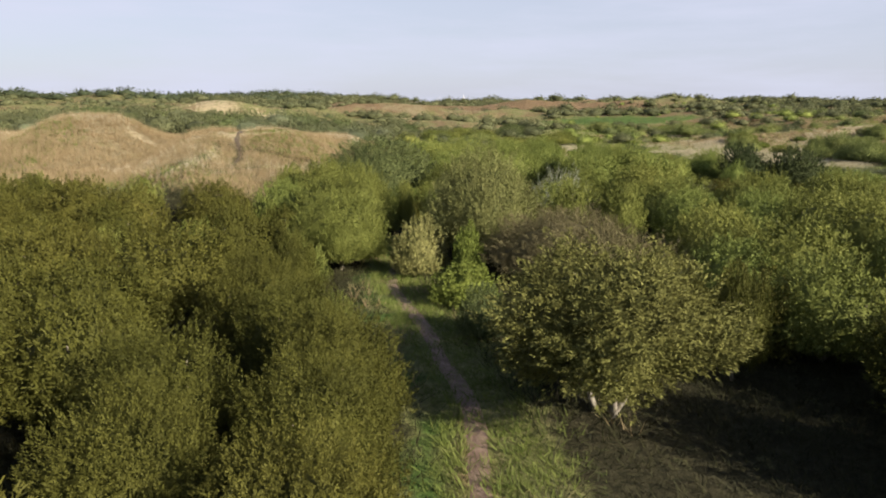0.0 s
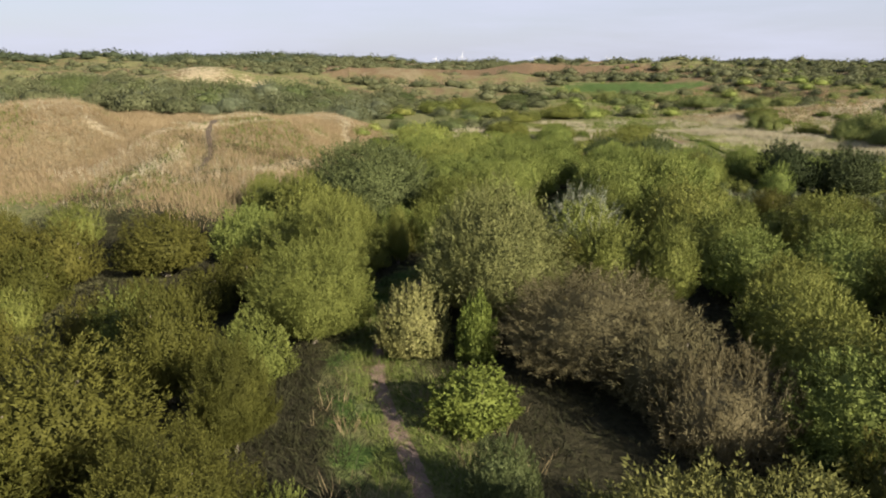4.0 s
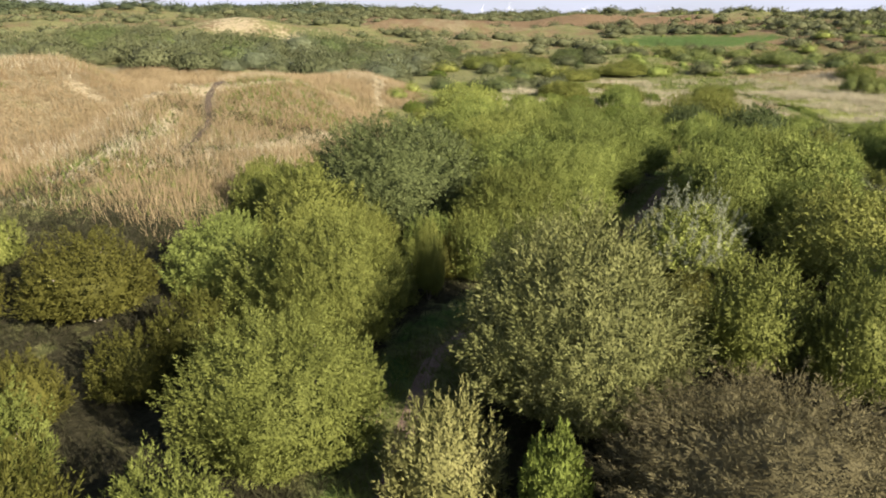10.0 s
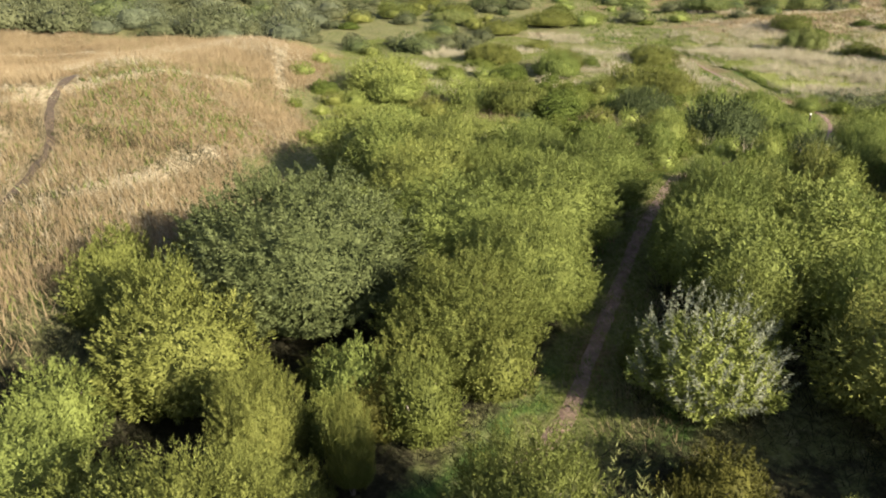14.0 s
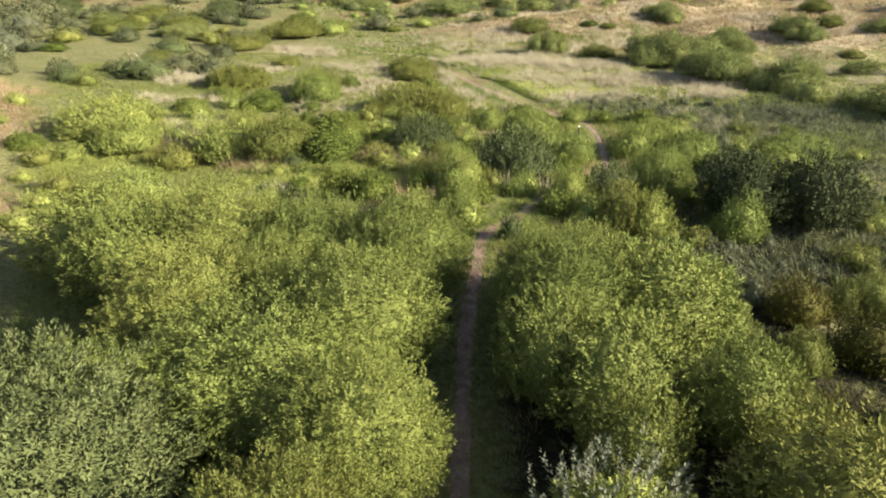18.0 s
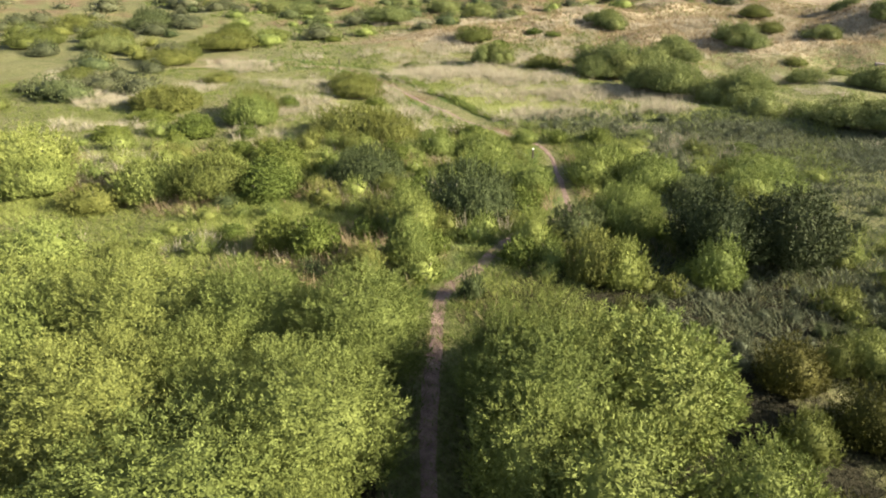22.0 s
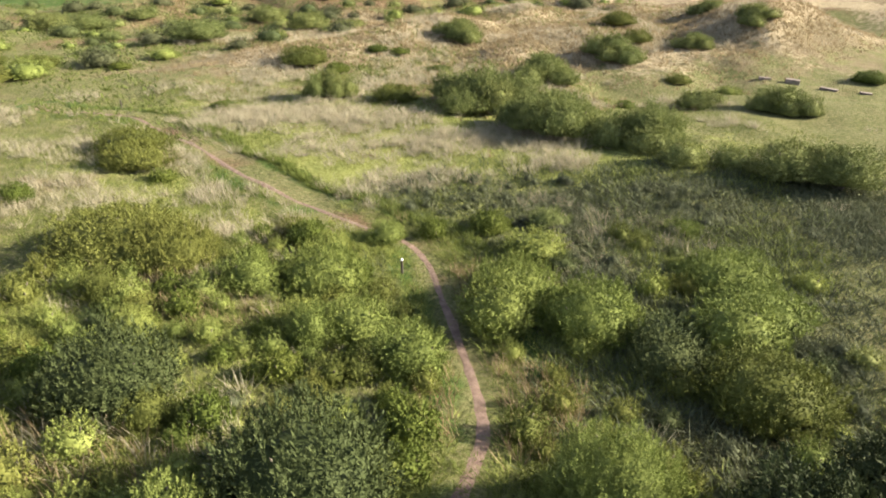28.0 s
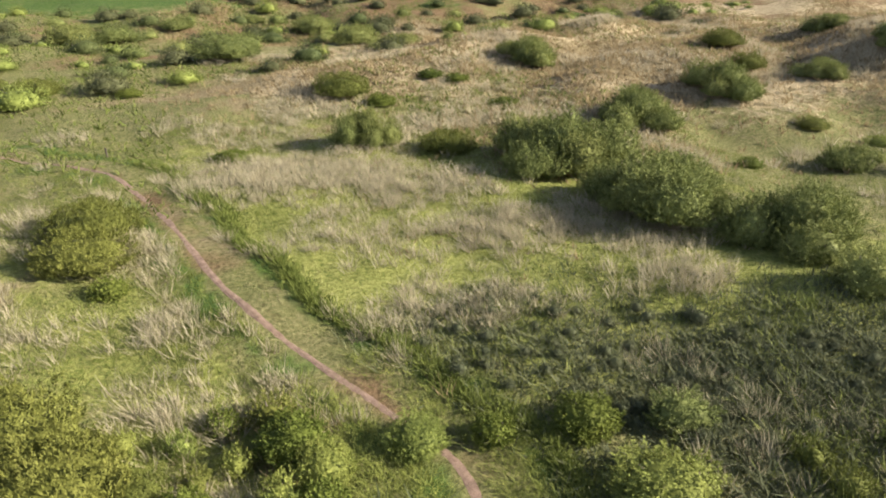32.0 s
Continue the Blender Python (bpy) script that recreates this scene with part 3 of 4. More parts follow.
# lift, tuft length, tuft width, leaf length, leaf half width, lump of the dome
STYLE = {
    "scrub": (0.40, 0.42, 0.45, 0.100, 0.021, 0.26),
    "old_sallow": (0.42, 0.60, 0.40, 0.085, 0.022, 0.40),
    "osier": (0.64, 0.95, 0.18, 0.105, 0.018, 0.20),
    "heather": (0.55, 0.40, 0.40, 0.085, 0.014, 0.25),
    "dark_sallow": (0.54, 0.66, 0.28, 0.080, 0.017, 0.28),
    "sallow": (0.44, 0.58, 0.34, 0.085, 0.017, 0.16),
    "willow": (0.56, 0.68, 0.26, 0.092, 0.017, 0.24),
    "olive_willow": (0.56, 0.68, 0.26, 0.088, 0.016, 0.26),
    "buckthorn": (0.58, 0.60, 0.22, 0.095, 0.017, 0.16),
    "white_willow": (0.76, 1.35, 0.11, 0.105, 0.017, 0.28),
    "elder": (0.38, 0.42, 0.50, 0.090, 0.027, 0.30),
    "blackthorn": (0.52, 0.80, 0.20, 0.110, 0.010, 0.18),
    "dark_thorn": (0.52, 0.60, 0.30, 0.090, 0.020, 0.40),
    "hawthorn": (0.50, 0.66, 0.28, 0.085, 0.019, 0.40),
}
# size: radius, height, swellings, tufts, leaves a tuft, leaf scale, level of the inner mass
SIZES = {
    "large": (2.5, 4.1, 26, 960, 42, 0.82, 3),
    "large_plain": (2.5, 4.1, 20, 480, 20, 1.5, 2),
    "wide": (3.0, 2.2, 26, 560, 20, 1.35, 2),
    "medium": (1.7, 2.2, 15, 300, 18, 1.15, 2),
    "small": (0.9, 1.0, 9, 100, 14, 1.0, 1),
    "far": (2.6, 2.5, 18, 170, 7, 2.3, 2),
}
protos = {}
FLIGHT = smooth_line([(0, 10), (0, 40), (3, 56), (14, 62), (24, 74)], 1.0)


def bush_of(kind, size, variant):
    """A bush of that kind, built once for each size and variant: a crown and three stems on an empty."""
    key = (kind, size, variant)
    if key in protos:
        return protos[key], False
    r, h, lobes, tufts, leaves, big, level = SIZES[size]
    lift, stretch, fat, ll, lw, lump = STYLE[kind]
    root = new(kind + "_bush")
    foot = 0.5 if kind == "old_sallow" else 0.3 if size[:5] == "large" else 0.16
    if kind == "white_willow":
        v, f, c = crown_arrays(r * 0.92, h * 0.86, lobes, tufts, leaves, (ll * big, lw * big), 0.5, 0.5, level, 0.42, 0.7, lump)
        link_arrays("crown", v, f, [LEAF["willow"]], root)
        v, f, _ = crown_arrays(r, h * 0.95, lobes, 210, 46, (ll, lw), lift, stretch, 1, fat, 0.1, lump, under=0.0)
        link_arrays("outer_foliage", v, f, [LEAF[kind]], root)
    else:
        v, f, c = crown_arrays(r, h, lobes, tufts, leaves, (ll * big, lw * big), lift, stretch * (h / 3.6) ** 0.6 * (1.3 if size == "far" else 1.0), level, fat, 0.7, lump, foot)
        link_arrays("crown", v, f, [LEAF[kind]], root)
    for k in range(1 if size == "far" else 5 if kind == "old_sallow" else 3):
        end = c[k * 2 + 1] if lobes > 10 or k < 3 else c[k]
        foot = np.array([0.14 * math.cos(k * 2.1), 0.14 * math.sin(k * 2.1), -0.25])
        bend = foot * 0.5 + end * 0.45 + rng.normal(0, 0.06, 3)
        v, f = stem_arrays([foot, bend, end * 0.9, end * 0.98], (0.05 + 0.012 * h) * (0.8 if kind == "old_sallow" else 1.0))
        link_arrays("stem", v, f, [PALE_BARK if kind == "old_sallow" else BARK], root)
    tagged(root, LABEL[kind], "bush", kind.replace("_", " ") + " bushes")
    protos[key] = root
    return root, True


count_of, planted = {}, []


def plant(kind, x, y, r, h, far=False):
    """A bush at a place, scaled to its radius and height; a very broad thorn bush is a close stand of smaller ones."""
    if kind == "hawthorn" and r > 3.1 and not far and y < 150:
        for k in range(6):
            a, d = k * 2.4 + x, r * 0.62 * math.sqrt(k / 5)
            plant(kind, round(x + d * math.cos(a), 2), round(y + d * math.sin(a), 2), r * (0.50 - 0.03 * (k % 3)), h * (1.0 - 0.10 * (k % 4)) * (1.0 - 0.2 * d / r))
        return
    size = "far" if far else ("large" if float(from_line(x, y, FLIGHT)[0]) < 6.5 else "large_plain") if h > 2.9 else "wide" if r > 2.3 else "medium" if h > 1.35 or r > 1.25 else "small"
    number = count_of[kind, size] = count_of.get((kind, size), -1) + 1
    root, fresh = bush_of(kind, size, number % 2)
    if not fresh:
        root = copy_thing(root, Matrix())
    R, H = SIZES[size][:2]
    planted.append((x, y, r))
    s = r / R
    root.matrix_basis = pose(x, y, float(height(x, y)) - 0.03, 0, 0, (number * 137.5) % 360) @ Matrix.Diagonal((s, s, h / H, 1))
    return root


plant("old_sallow", 4.1, 16.2, 3.23, 4.40)
plant("osier", -1.1, 31.4, 1.44, 2.60)
plant("elder", 1.1, 30.6, 0.87, 2.60)
plant("elder", 0.8, 26.3, 1.5, 1.8)
plant("blackthorn", 5.2, 30.3, 3.55, 3.20)
plant("blackthorn", 7.7, 25.2, 2.32, 2.60)
plant("osier", 1.9, 35.2, 3.15, 5.30)
plant("olive_willow", -4.9, 32.6, 2.46, 4.10)
plant("olive_willow", -4.7, 38.5, 2.22, 4.60)
plant("buckthorn", -4.7, 51.6, 4.60, 5.50)
plant("white_willow", 7.7, 45.5, 2.42, 3.30)
plant("dark_sallow", -8.4, 27.7, 1.60, 4.20)
plant("dark_sallow", -5.6, 24.8, 1.20, 3.40)
plant("olive_willow", -3.2, 19.7, 1.01, 2.40)
plant("buckthorn", 1.3, 22.3, 0.95, 1.90)
plant("dark_sallow", 8.1, 18.4, 0.94, 3.60)
plant("olive_willow", 7.2, 37.1, 1.90, 3.80)
plant("olive_willow", 9.3, 35.7, 1.42, 3.80)
plant("dark_sallow", -12.7, 38.7, 2.25, 3.00)
plant("olive_willow", -8.4, 48.2, 1.66, 4.00)
plant("olive_willow", -2.3, 42.4, 0.66, 3.20)
plant("willow", 15, 53.4, 3.20, 3.60)
plant("olive_willow", 0.8, 48.1, 2.28, 3.60)
plant("olive_willow", -7.5, 46.4, 2.65, 3.80)
plant("olive_willow", -2.2, 42.7, 0.45, 2.80)
plant("olive_willow", -4.6, 43.2, 1.34, 3.40)
plant("olive_willow", 1.3, 39, 2.10, 4.40)
plant("sallow", 1.5, 54.4, 4.09, 4.00)
plant("sallow", -2.4, 67.1, 3.42, 4.00)
plant("sallow", 2, 63.4, 3.43, 4.20)
plant("sallow", 5.2, 61.3, 2.60, 4.00)
plant("sallow", 8, 58.9, 2.49, 4.00)
plant("sallow", 0.2, 59.1, 3.16, 4.20)
plant("sallow", 4.9, 55.8, 3.10, 4.20)
plant("sallow", 12.9, 54.6, 2.68, 4.00)
plant("sallow", 14.4, 52.7, 2.66, 4.00)
plant("sallow", 11, 50.1, 2.43, 4.00)
plant("sallow", 13.8, 48.1, 1.79, 3.60)
plant("willow", -2.1, 90.8, 4.03, 2.64)
plant("olive_willow", 9.2, 107.5, 3.56, 2.06)
plant("olive_willow", 16.5, 120.6, 2.10, 1.10)
plant("willow", 13.1, 65.7, 1.28, 1.76)
plant("buckthorn", 13.7, 61.4, 0.56, 1.32)
plant("olive_willow", 28.4, 110.8, 3.07, 1.87)
plant("olive_willow", 56.1, 132.7, 3.48, 2.20)
plant("olive_willow", 54.8, 113.2, 2.48, 1.76)
plant("hawthorn", 54, 158.5, 5.08, 3.35)
plant("hawthorn", 80.5, 186.4, 4.94, 3.24)
plant("hawthorn", 75.3, 163.6, 4.38, 2.81)
plant("hawthorn", 82.8, 134.2, 4.66, 3.02)
plant("hawthorn", 80.7, 86, 3.71, 2.70)
plant("hawthorn", 77.9, 92.9, 2.88, 1.94)
plant("hawthorn", 79.2, 156.7, 3.26, 1.94)
plant("hawthorn", 46.9, 186.3, 4.66, 3.02)
plant("hawthorn", 40.3, 180.9, 3.64, 3.24)
plant("hawthorn", 59.6, 195.8, 3.17, 1.94)
plant("hawthorn", 75.2, 202.1, 2.82, 1.73)
plant("elder", 68.7, 122.7, 1.75, 1.00)
plant("elder", 40, 119.9, 1.41, 1.00)
plant("elder", 58, 128.4, 1.63, 1.20)
plant("olive_willow", 85, 100, 1.75, 1.00)
plant("willow", 85.8, 94.2, 1.75, 1.00)
plant("olive_willow", 101.6, 120.6, 2.90, 2.00)
plant("hawthorn", 101.6, 108.2, 3.68, 2.27)
plant("olive_willow", 98.6, 115.1, 2.33, 1.80)
plant("olive_willow", 32.4, 151.8, 1.47, 1.60)
plant("elder", 39.5, 147.2, 1.52, 0.80)
plant("elder", 67.6, 133.5, 1.63, 0.90)
plant("elder", 69.4, 131.2, 1.52, 0.80)
plant("olive_willow", 39, 153.2, 1.39, 0.80)
plant("elder", 101.5, 85.7, 2.21, 1.40)
plant("hawthorn", 124.1, 119.5, 3.68, 2.27)
plant("hawthorn", 111, 104.8, 3.68, 2.27)
plant("hawthorn", 60, 92.1, 1.72, 1.73)
plant("hawthorn", 78, 93, 2.43, 1.51)
plant("elder", 71.6, 97.5, 1.10, 0.80)
plant("willow", 85.3, 99.8, 1.41, 0.90)
plant("elder", 69, 122.2, 1.63, 0.90)
plant("elder", 39.6, 120.1, 1.30, 0.80)
plant("olive_willow", 29.1, 114.7, 1.23, 0.80)
plant("hawthorn", 58.9, 104.9, 5.84, 4.21)
plant("hawthorn", 57.4, 95.4, 5.73, 4.00)
plant("hawthorn", 59.6, 87.3, 4.39, 3.67)
plant("hawthorn", 73, 109.4, 4.80, 3.13)
plant("hawthorn", 86.6, 110, 4.59, 3.13)
plant("hawthorn", 50.1, 117.8, 3.11, 3.13)
plant("dark_thorn", 26.1, 60.6, 2.35, 4.32)
plant("dark_thorn", 30, 59.4, 2.87, 4.54)
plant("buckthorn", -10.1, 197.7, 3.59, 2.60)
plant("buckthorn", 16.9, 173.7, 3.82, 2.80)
plant("olive_willow", 8.9, 154.3, 3.36, 2.40)
plant("olive_willow", 16.3, 141.9, 2.90, 2.00)
plant("olive_willow", 27, 157.6, 3.13, 2.20)
plant("elder", -8.7, 141.2, 1.86, 1.10)
plant("olive_willow", 5, 176.7, 3.13, 2.20)
plant("olive_willow", -7.1, 39.6, 1.83, 3.60)
plant("olive_willow", -4.4, 39.9, 1.72, 3.40)
plant("olive_willow", 0.8, 47.9, 2.66, 3.80)
plant("buckthorn", 16.8, 79.3, 2.59, 2.42)
plant("buckthorn", 18.9, 70.4, 2.88, 2.86)
plant("willow", 15.6, 71.1, 1.29, 2.09)
plant("willow", 14.7, 68.5, 1.26, 2.31)
plant("willow", 18.8, 64.6, 1.01, 2.09)
plant("buckthorn", 21.1, 64.3, 1.60, 2.42)
plant("willow", 24.5, 64.8, 2.01, 3.30)
plant("olive_willow", 19.4, 61, 1.38, 2.64)
plant("willow", 20.2, 60.2, 1.13, 2.42)
plant("willow", 24.7, 59, 1.38, 2.64)
plant("elder", 8.6, 70.3, 1.30, 1.76)
plant("elder", 9.9, 69, 1.45, 1.87)
plant("elder", 10.5, 79, 2.04, 1.76)
plant("elder", 13, 83.9, 1.52, 1.43)
plant("willow", 14.5, 98.5, 2.56, 2.42)
plant("elder", 18.9, 103, 1.29, 1.10)
plant("olive_willow", 21.1, 92.1, 4.04, 2.53)
plant("olive_willow", 27.2, 106.6, 2.84, 1.76)
plant("willow", 27.5, 83.3, 2.47, 2.20)
plant("willow", 26, 75, 1.72, 2.20)
plant("willow", 25.9, 78.3, 1.84, 2.09)
plant("willow", 24.4, 80, 1.19, 1.54)
plant("elder", 21.1, 83.8, 0.89, 1.21)
plant("willow", 33.5, 76.5, 2.56, 2.20)
plant("willow", 34, 72.7, 2.60, 2.31)
plant("buckthorn", 34.9, 69.5, 1.86, 1.65)
plant("willow", 39.8, 68.3, 2.75, 1.54)
plant("olive_willow", 34.1, 65, 2.78, 1.98)
plant("willow", 13.1, 65.6, 1.20, 2.00)
plant("olive_willow", 10.8, 65.2, 1.01, 1.60)
plant("elder", 9.5, 96.8, 2.02, 1.43)
plant("willow", 8.8, 84.7, 2.55, 1.76)
plant("olive_willow", 22.8, 89.4, 2.61, 2.42)
plant("elder", 29.9, 88.4, 1.46, 1.43)
plant("willow", 33.3, 86.1, 1.30, 1.10)
plant("willow", 24.4, 84.5, 1.51, 2.09)
plant("elder", 21.5, 86.3, 0.85, 0.99)
plant("willow", 24.1, 78.7, 1.03, 2.09)
plant("elder", 27.4, 102.7, 1.08, 0.88)
plant("willow", 31.5, 75.5, 2.11, 2.42)
plant("willow", 38.4, 79.7, 2.05, 1.54)
plant("hawthorn", 41.8, 81.7, 1.51, 1.30)
plant("elder", 38.8, 83.5, 1.36, 1.32)
plant("elder", 35.7, 84.9, 0.82, 1.10)
plant("willow", 42.6, 71, 2.78, 1.54)
plant("willow", 37.3, 67.8, 2.19, 2.20)
plant("buckthorn", 33.5, 68.6, 1.64, 1.76)
plant("elder", 46.9, 76, 1.40, 0.70)
plant("willow", 38.8, 72.8, 0.86, 1.32)
plant("hawthorn", 56.3, 82, 2.12, 2.24)
plant("hawthorn", 59.6, 79.9, 2.21, 1.96)
plant("hawthorn", 59.5, 75.9, 3.05, 3.08)
plant("hawthorn", 60.4, 73, 2.96, 3.36)
plant("hawthorn", 7.8, 149.7, 4.90, 2.20)
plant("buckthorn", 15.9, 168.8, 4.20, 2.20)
plant("olive_willow", 13.7, 135.3, 3.87, 1.81)
plant("olive_willow", 23.1, 146.7, 5.17, 2.42)
plant("olive_willow", 3.1, 130, 2.93, 1.30)
plant("olive_willow", 9.2, 107.6, 3.55, 2.09)
plant("elder", 3.7, 97.1, 1.64, 1.21)
plant("elder", 10, 98.7, 1.69, 1.21)
plant("elder", 7.1, 102.6, 2.10, 1.10)
plant("willow", 5.2, 83.7, 3.18, 2.53)
plant("olive_willow", 7.7, 81.4, 2.84, 2.42)
plant("elder", 10.9, 80.9, 2.24, 1.87)
plant("willow", -1.3, 86.8, 2.53, 2.00)
plant("olive_willow", 1.4, 83, 1.98, 1.60)
plant("willow", -1.3, 75.4, 2.26, 2.20)
plant("elder", 13.2, 86.6, 2.09, 1.65)
plant("olive_willow", 15.6, 101.8, 2.41, 2.20)
plant("olive_willow", 31.8, 154, 3.02, 1.41)
plant("olive_willow", -1, 157.2, 4.70, 2.19)
plant("olive_willow", 5, 179.2, 4.57, 2.13)


def fill(kinds, box, inside, pitch, sizes, clear=0.9, far=False, close=0.62, wide=1.0):
    """Bushes on a loose grid over a stretch of ground, clear of the path and of those that stand already."""
    x0, x1, y0, y1 = box
    for gy_ in np.arange(y0, y1, pitch):
        for gx_ in np.arange(x0, x1, pitch):
            px, py = gx_ + rng.uniform(-0.42, 0.42) * pitch, gy_ + rng.uniform(-0.42, 0.42) * pitch
            h = rng.uniform(*sizes)
            r = wide * h * rng.uniform(0.55, 0.72) if not far else h * rng.uniform(0.9, 1.35)
            if not inside(px, py) or from_line(px, py, trail_line)[0] < r * 0.95 + clear:
                continue
            if any((px - qx) ** 2 + (py - qy) ** 2 < (close * (r + qr)) ** 2 for qx, qy, qr in planted):
                continue
            plant(kinds[int(rng.integers(len(kinds)))], round(px, 2), round(py, 2), r, h, far)


# the thickets on both sides of the path's first stretch
def left_side(x, y):
    return y + 0.12 * (x + 12) < 37.5 and x > -5 - 0.64 * y and not (x > -4.4 and 21 < y < 32)


def right_side(x, y):
    clearing = (x < 10 and 17 < y < 35) or (x < 11 and y < 14) or (x < 12 and 36 < y < 45)
    return x < 6 + 0.62 * y and x - 0.25 * (y - 30) < 22 and not (x > 17 and y > 44) and not clearing


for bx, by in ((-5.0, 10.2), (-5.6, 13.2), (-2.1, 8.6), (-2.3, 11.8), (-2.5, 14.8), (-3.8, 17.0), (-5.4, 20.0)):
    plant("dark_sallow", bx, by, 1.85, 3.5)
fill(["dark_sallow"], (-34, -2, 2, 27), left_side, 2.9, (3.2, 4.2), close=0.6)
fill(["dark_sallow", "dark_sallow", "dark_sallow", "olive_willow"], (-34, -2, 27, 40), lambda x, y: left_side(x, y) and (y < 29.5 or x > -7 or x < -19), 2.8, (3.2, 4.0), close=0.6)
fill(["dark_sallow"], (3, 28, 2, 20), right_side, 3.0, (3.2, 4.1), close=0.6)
fill(["olive_willow", "olive_willow", "sallow", "olive_willow"], (3, 28, 20, 52), right_side, 3.0, (3.2, 4.1), close=0.6)
fill(["olive_willow", "sallow"], (-10.5, -4, 42, 60), lambda x, y: y < 56 + 0.5 * (x + 10), 2.6, (2.2, 3.2))
fill(["olive_willow", "olive_willow", "dark_sallow"], (-15, 8, 36, 50), lambda x, y: x > -8.5 and (x < -2 or x < 1.4 * (y - 40)), 2.7, (1.4, 2.4), 0.5, close=0.58)
fill(["dark_sallow", "olive_willow", "dark_sallow"], (-28, -6.5, 29, 42), lambda x, y: y + 0.15 * (x + 12) < 41, 3.0, (1.9, 3.0), 0.8, close=0.6)
for kind, bx, by, br, bh in (("olive_willow", -0.6, 44.6, 1.3, 2.6), ("olive_willow", 1.7, 46.4, 1.4, 2.8), ("sallow", -2.5, 45.6, 1.3, 2.4), ("dark_sallow", 6.6, 41.6, 1.3, 1.7), ("blackthorn", 6.7, 27.8, 2.3, 2.9), ("sallow", 10.4, 24.0, 2.0, 3.1), ("dark_sallow", 9.6, 20.6, 1.7, 2.8), ("dark_sallow", 5.0, 40.0, 1.2, 2.2)):
    plant(kind, bx, by, br, bh)
plant("sallow", 11.6, 53.6, 2.60, 4.20)
plant("sallow", 3.4, 50.8, 2.50, 4.00)
plant("olive_willow", 9.6, 47.6, 1.70, 3.60)
for bx, by in ((9.8, 52.0), (11.5, 55.2)):
    plant("sallow", bx, by, 1.75, 3.9)
fill(["sallow"], (-4.5, 9, 52, 67), lambda x, y: y < 64.6 - 0.85 * x and (x > -2.2 or y < 57), 2.4, (3.6, 4.2), 0.8, close=0.42)
fill(["heather"], (34, 58, 70, 96), lambda x, y: bump(x, y, 44, 84, 7.5, 3, -0.94) > 0.35, 1.5, (0.4, 0.75), 1.2, close=0.45)
fill(["heather", "heather", "buckthorn"], (20, 44, 54, 78), lambda x, y: waves(x, y, 0.4, 9.0) > 0.05, 2.0, (0.4, 0.9), 1.2, close=0.45)
# close low growth between the bushes along the path
fill(["willow", "olive_willow", "willow", "elder", "olive_willow"], (11, 31, 62, 91), lambda x, y: bump(x, y, 8, 70, 5, 1.8, -0.5) < 0.4 and x < 29 + 0.12 * (y - 70) and waves(x, y, 0.35, 4.1) > -0.3, 1.9, (0.7, 1.4), 0.35, close=0.42, wide=1.2)
fill(["olive_willow", "willow", "buckthorn", "olive_willow"], (17, 44, 54, 80), lambda x, y: x > 17 + 0.2 * (y - 52) and waves(x, y, 0.35, 6.6) > -0.1, 2.2, (0.6, 1.2), 1.0, close=0.45, wide=1.3)
fill(["willow", "olive_willow", "willow"], (-6, 13, 74, 90), lambda x, y: waves(x, y, 0.3, 2.2) > 0.0, 2.6, (0.7, 1.4), 0.7, close=0.45, wide=1.5)
# low scrub past the two great thickets
fill(["willow", "sallow", "willow", "buckthorn"], (6, 34, 64, 92), lambda x, y: bump(x, y, 8, 70, 5, 1.8, -0.5) < 0.4 and x < 30 + 0.1 * (y - 70), 3.0, (0.45, 0.95), 0.3, close=0.7, wide=1.3)
fill(["olive_willow", "dark_sallow", "sallow"], (15, 30, 44, 54), lambda x, y: x - 0.5 * (y - 44) < 24, 2.7, (1.2, 2.2), 0.9)
fill(["willow", "sallow", "willow", "willow", "elder"], (-8, 14, 72, 100), lambda x, y: True, 4.2, (0.5, 1.2), 0.7, close=0.7, wide=1.6)
fill(["willow", "buckthorn", "hawthorn", "willow"], (18, 46, 50, 80), lambda x, y: x > 17 + 0.2 * (y - 52), 3.4, (0.4, 0.95), 0.8, close=0.7, wide=1.5)
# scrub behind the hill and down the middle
# Distance haze is put in through the grey leaf colour of the buckthorn among these.
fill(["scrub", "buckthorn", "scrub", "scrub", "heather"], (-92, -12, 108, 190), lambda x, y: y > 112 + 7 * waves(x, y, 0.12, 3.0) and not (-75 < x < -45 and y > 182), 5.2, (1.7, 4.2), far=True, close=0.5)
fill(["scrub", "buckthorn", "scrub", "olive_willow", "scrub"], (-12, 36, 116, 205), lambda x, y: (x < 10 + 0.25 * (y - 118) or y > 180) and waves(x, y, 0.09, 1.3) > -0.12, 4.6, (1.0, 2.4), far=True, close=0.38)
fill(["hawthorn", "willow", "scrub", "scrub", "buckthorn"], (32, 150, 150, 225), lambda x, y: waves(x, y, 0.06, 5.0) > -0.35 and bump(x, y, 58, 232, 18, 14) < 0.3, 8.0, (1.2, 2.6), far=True)


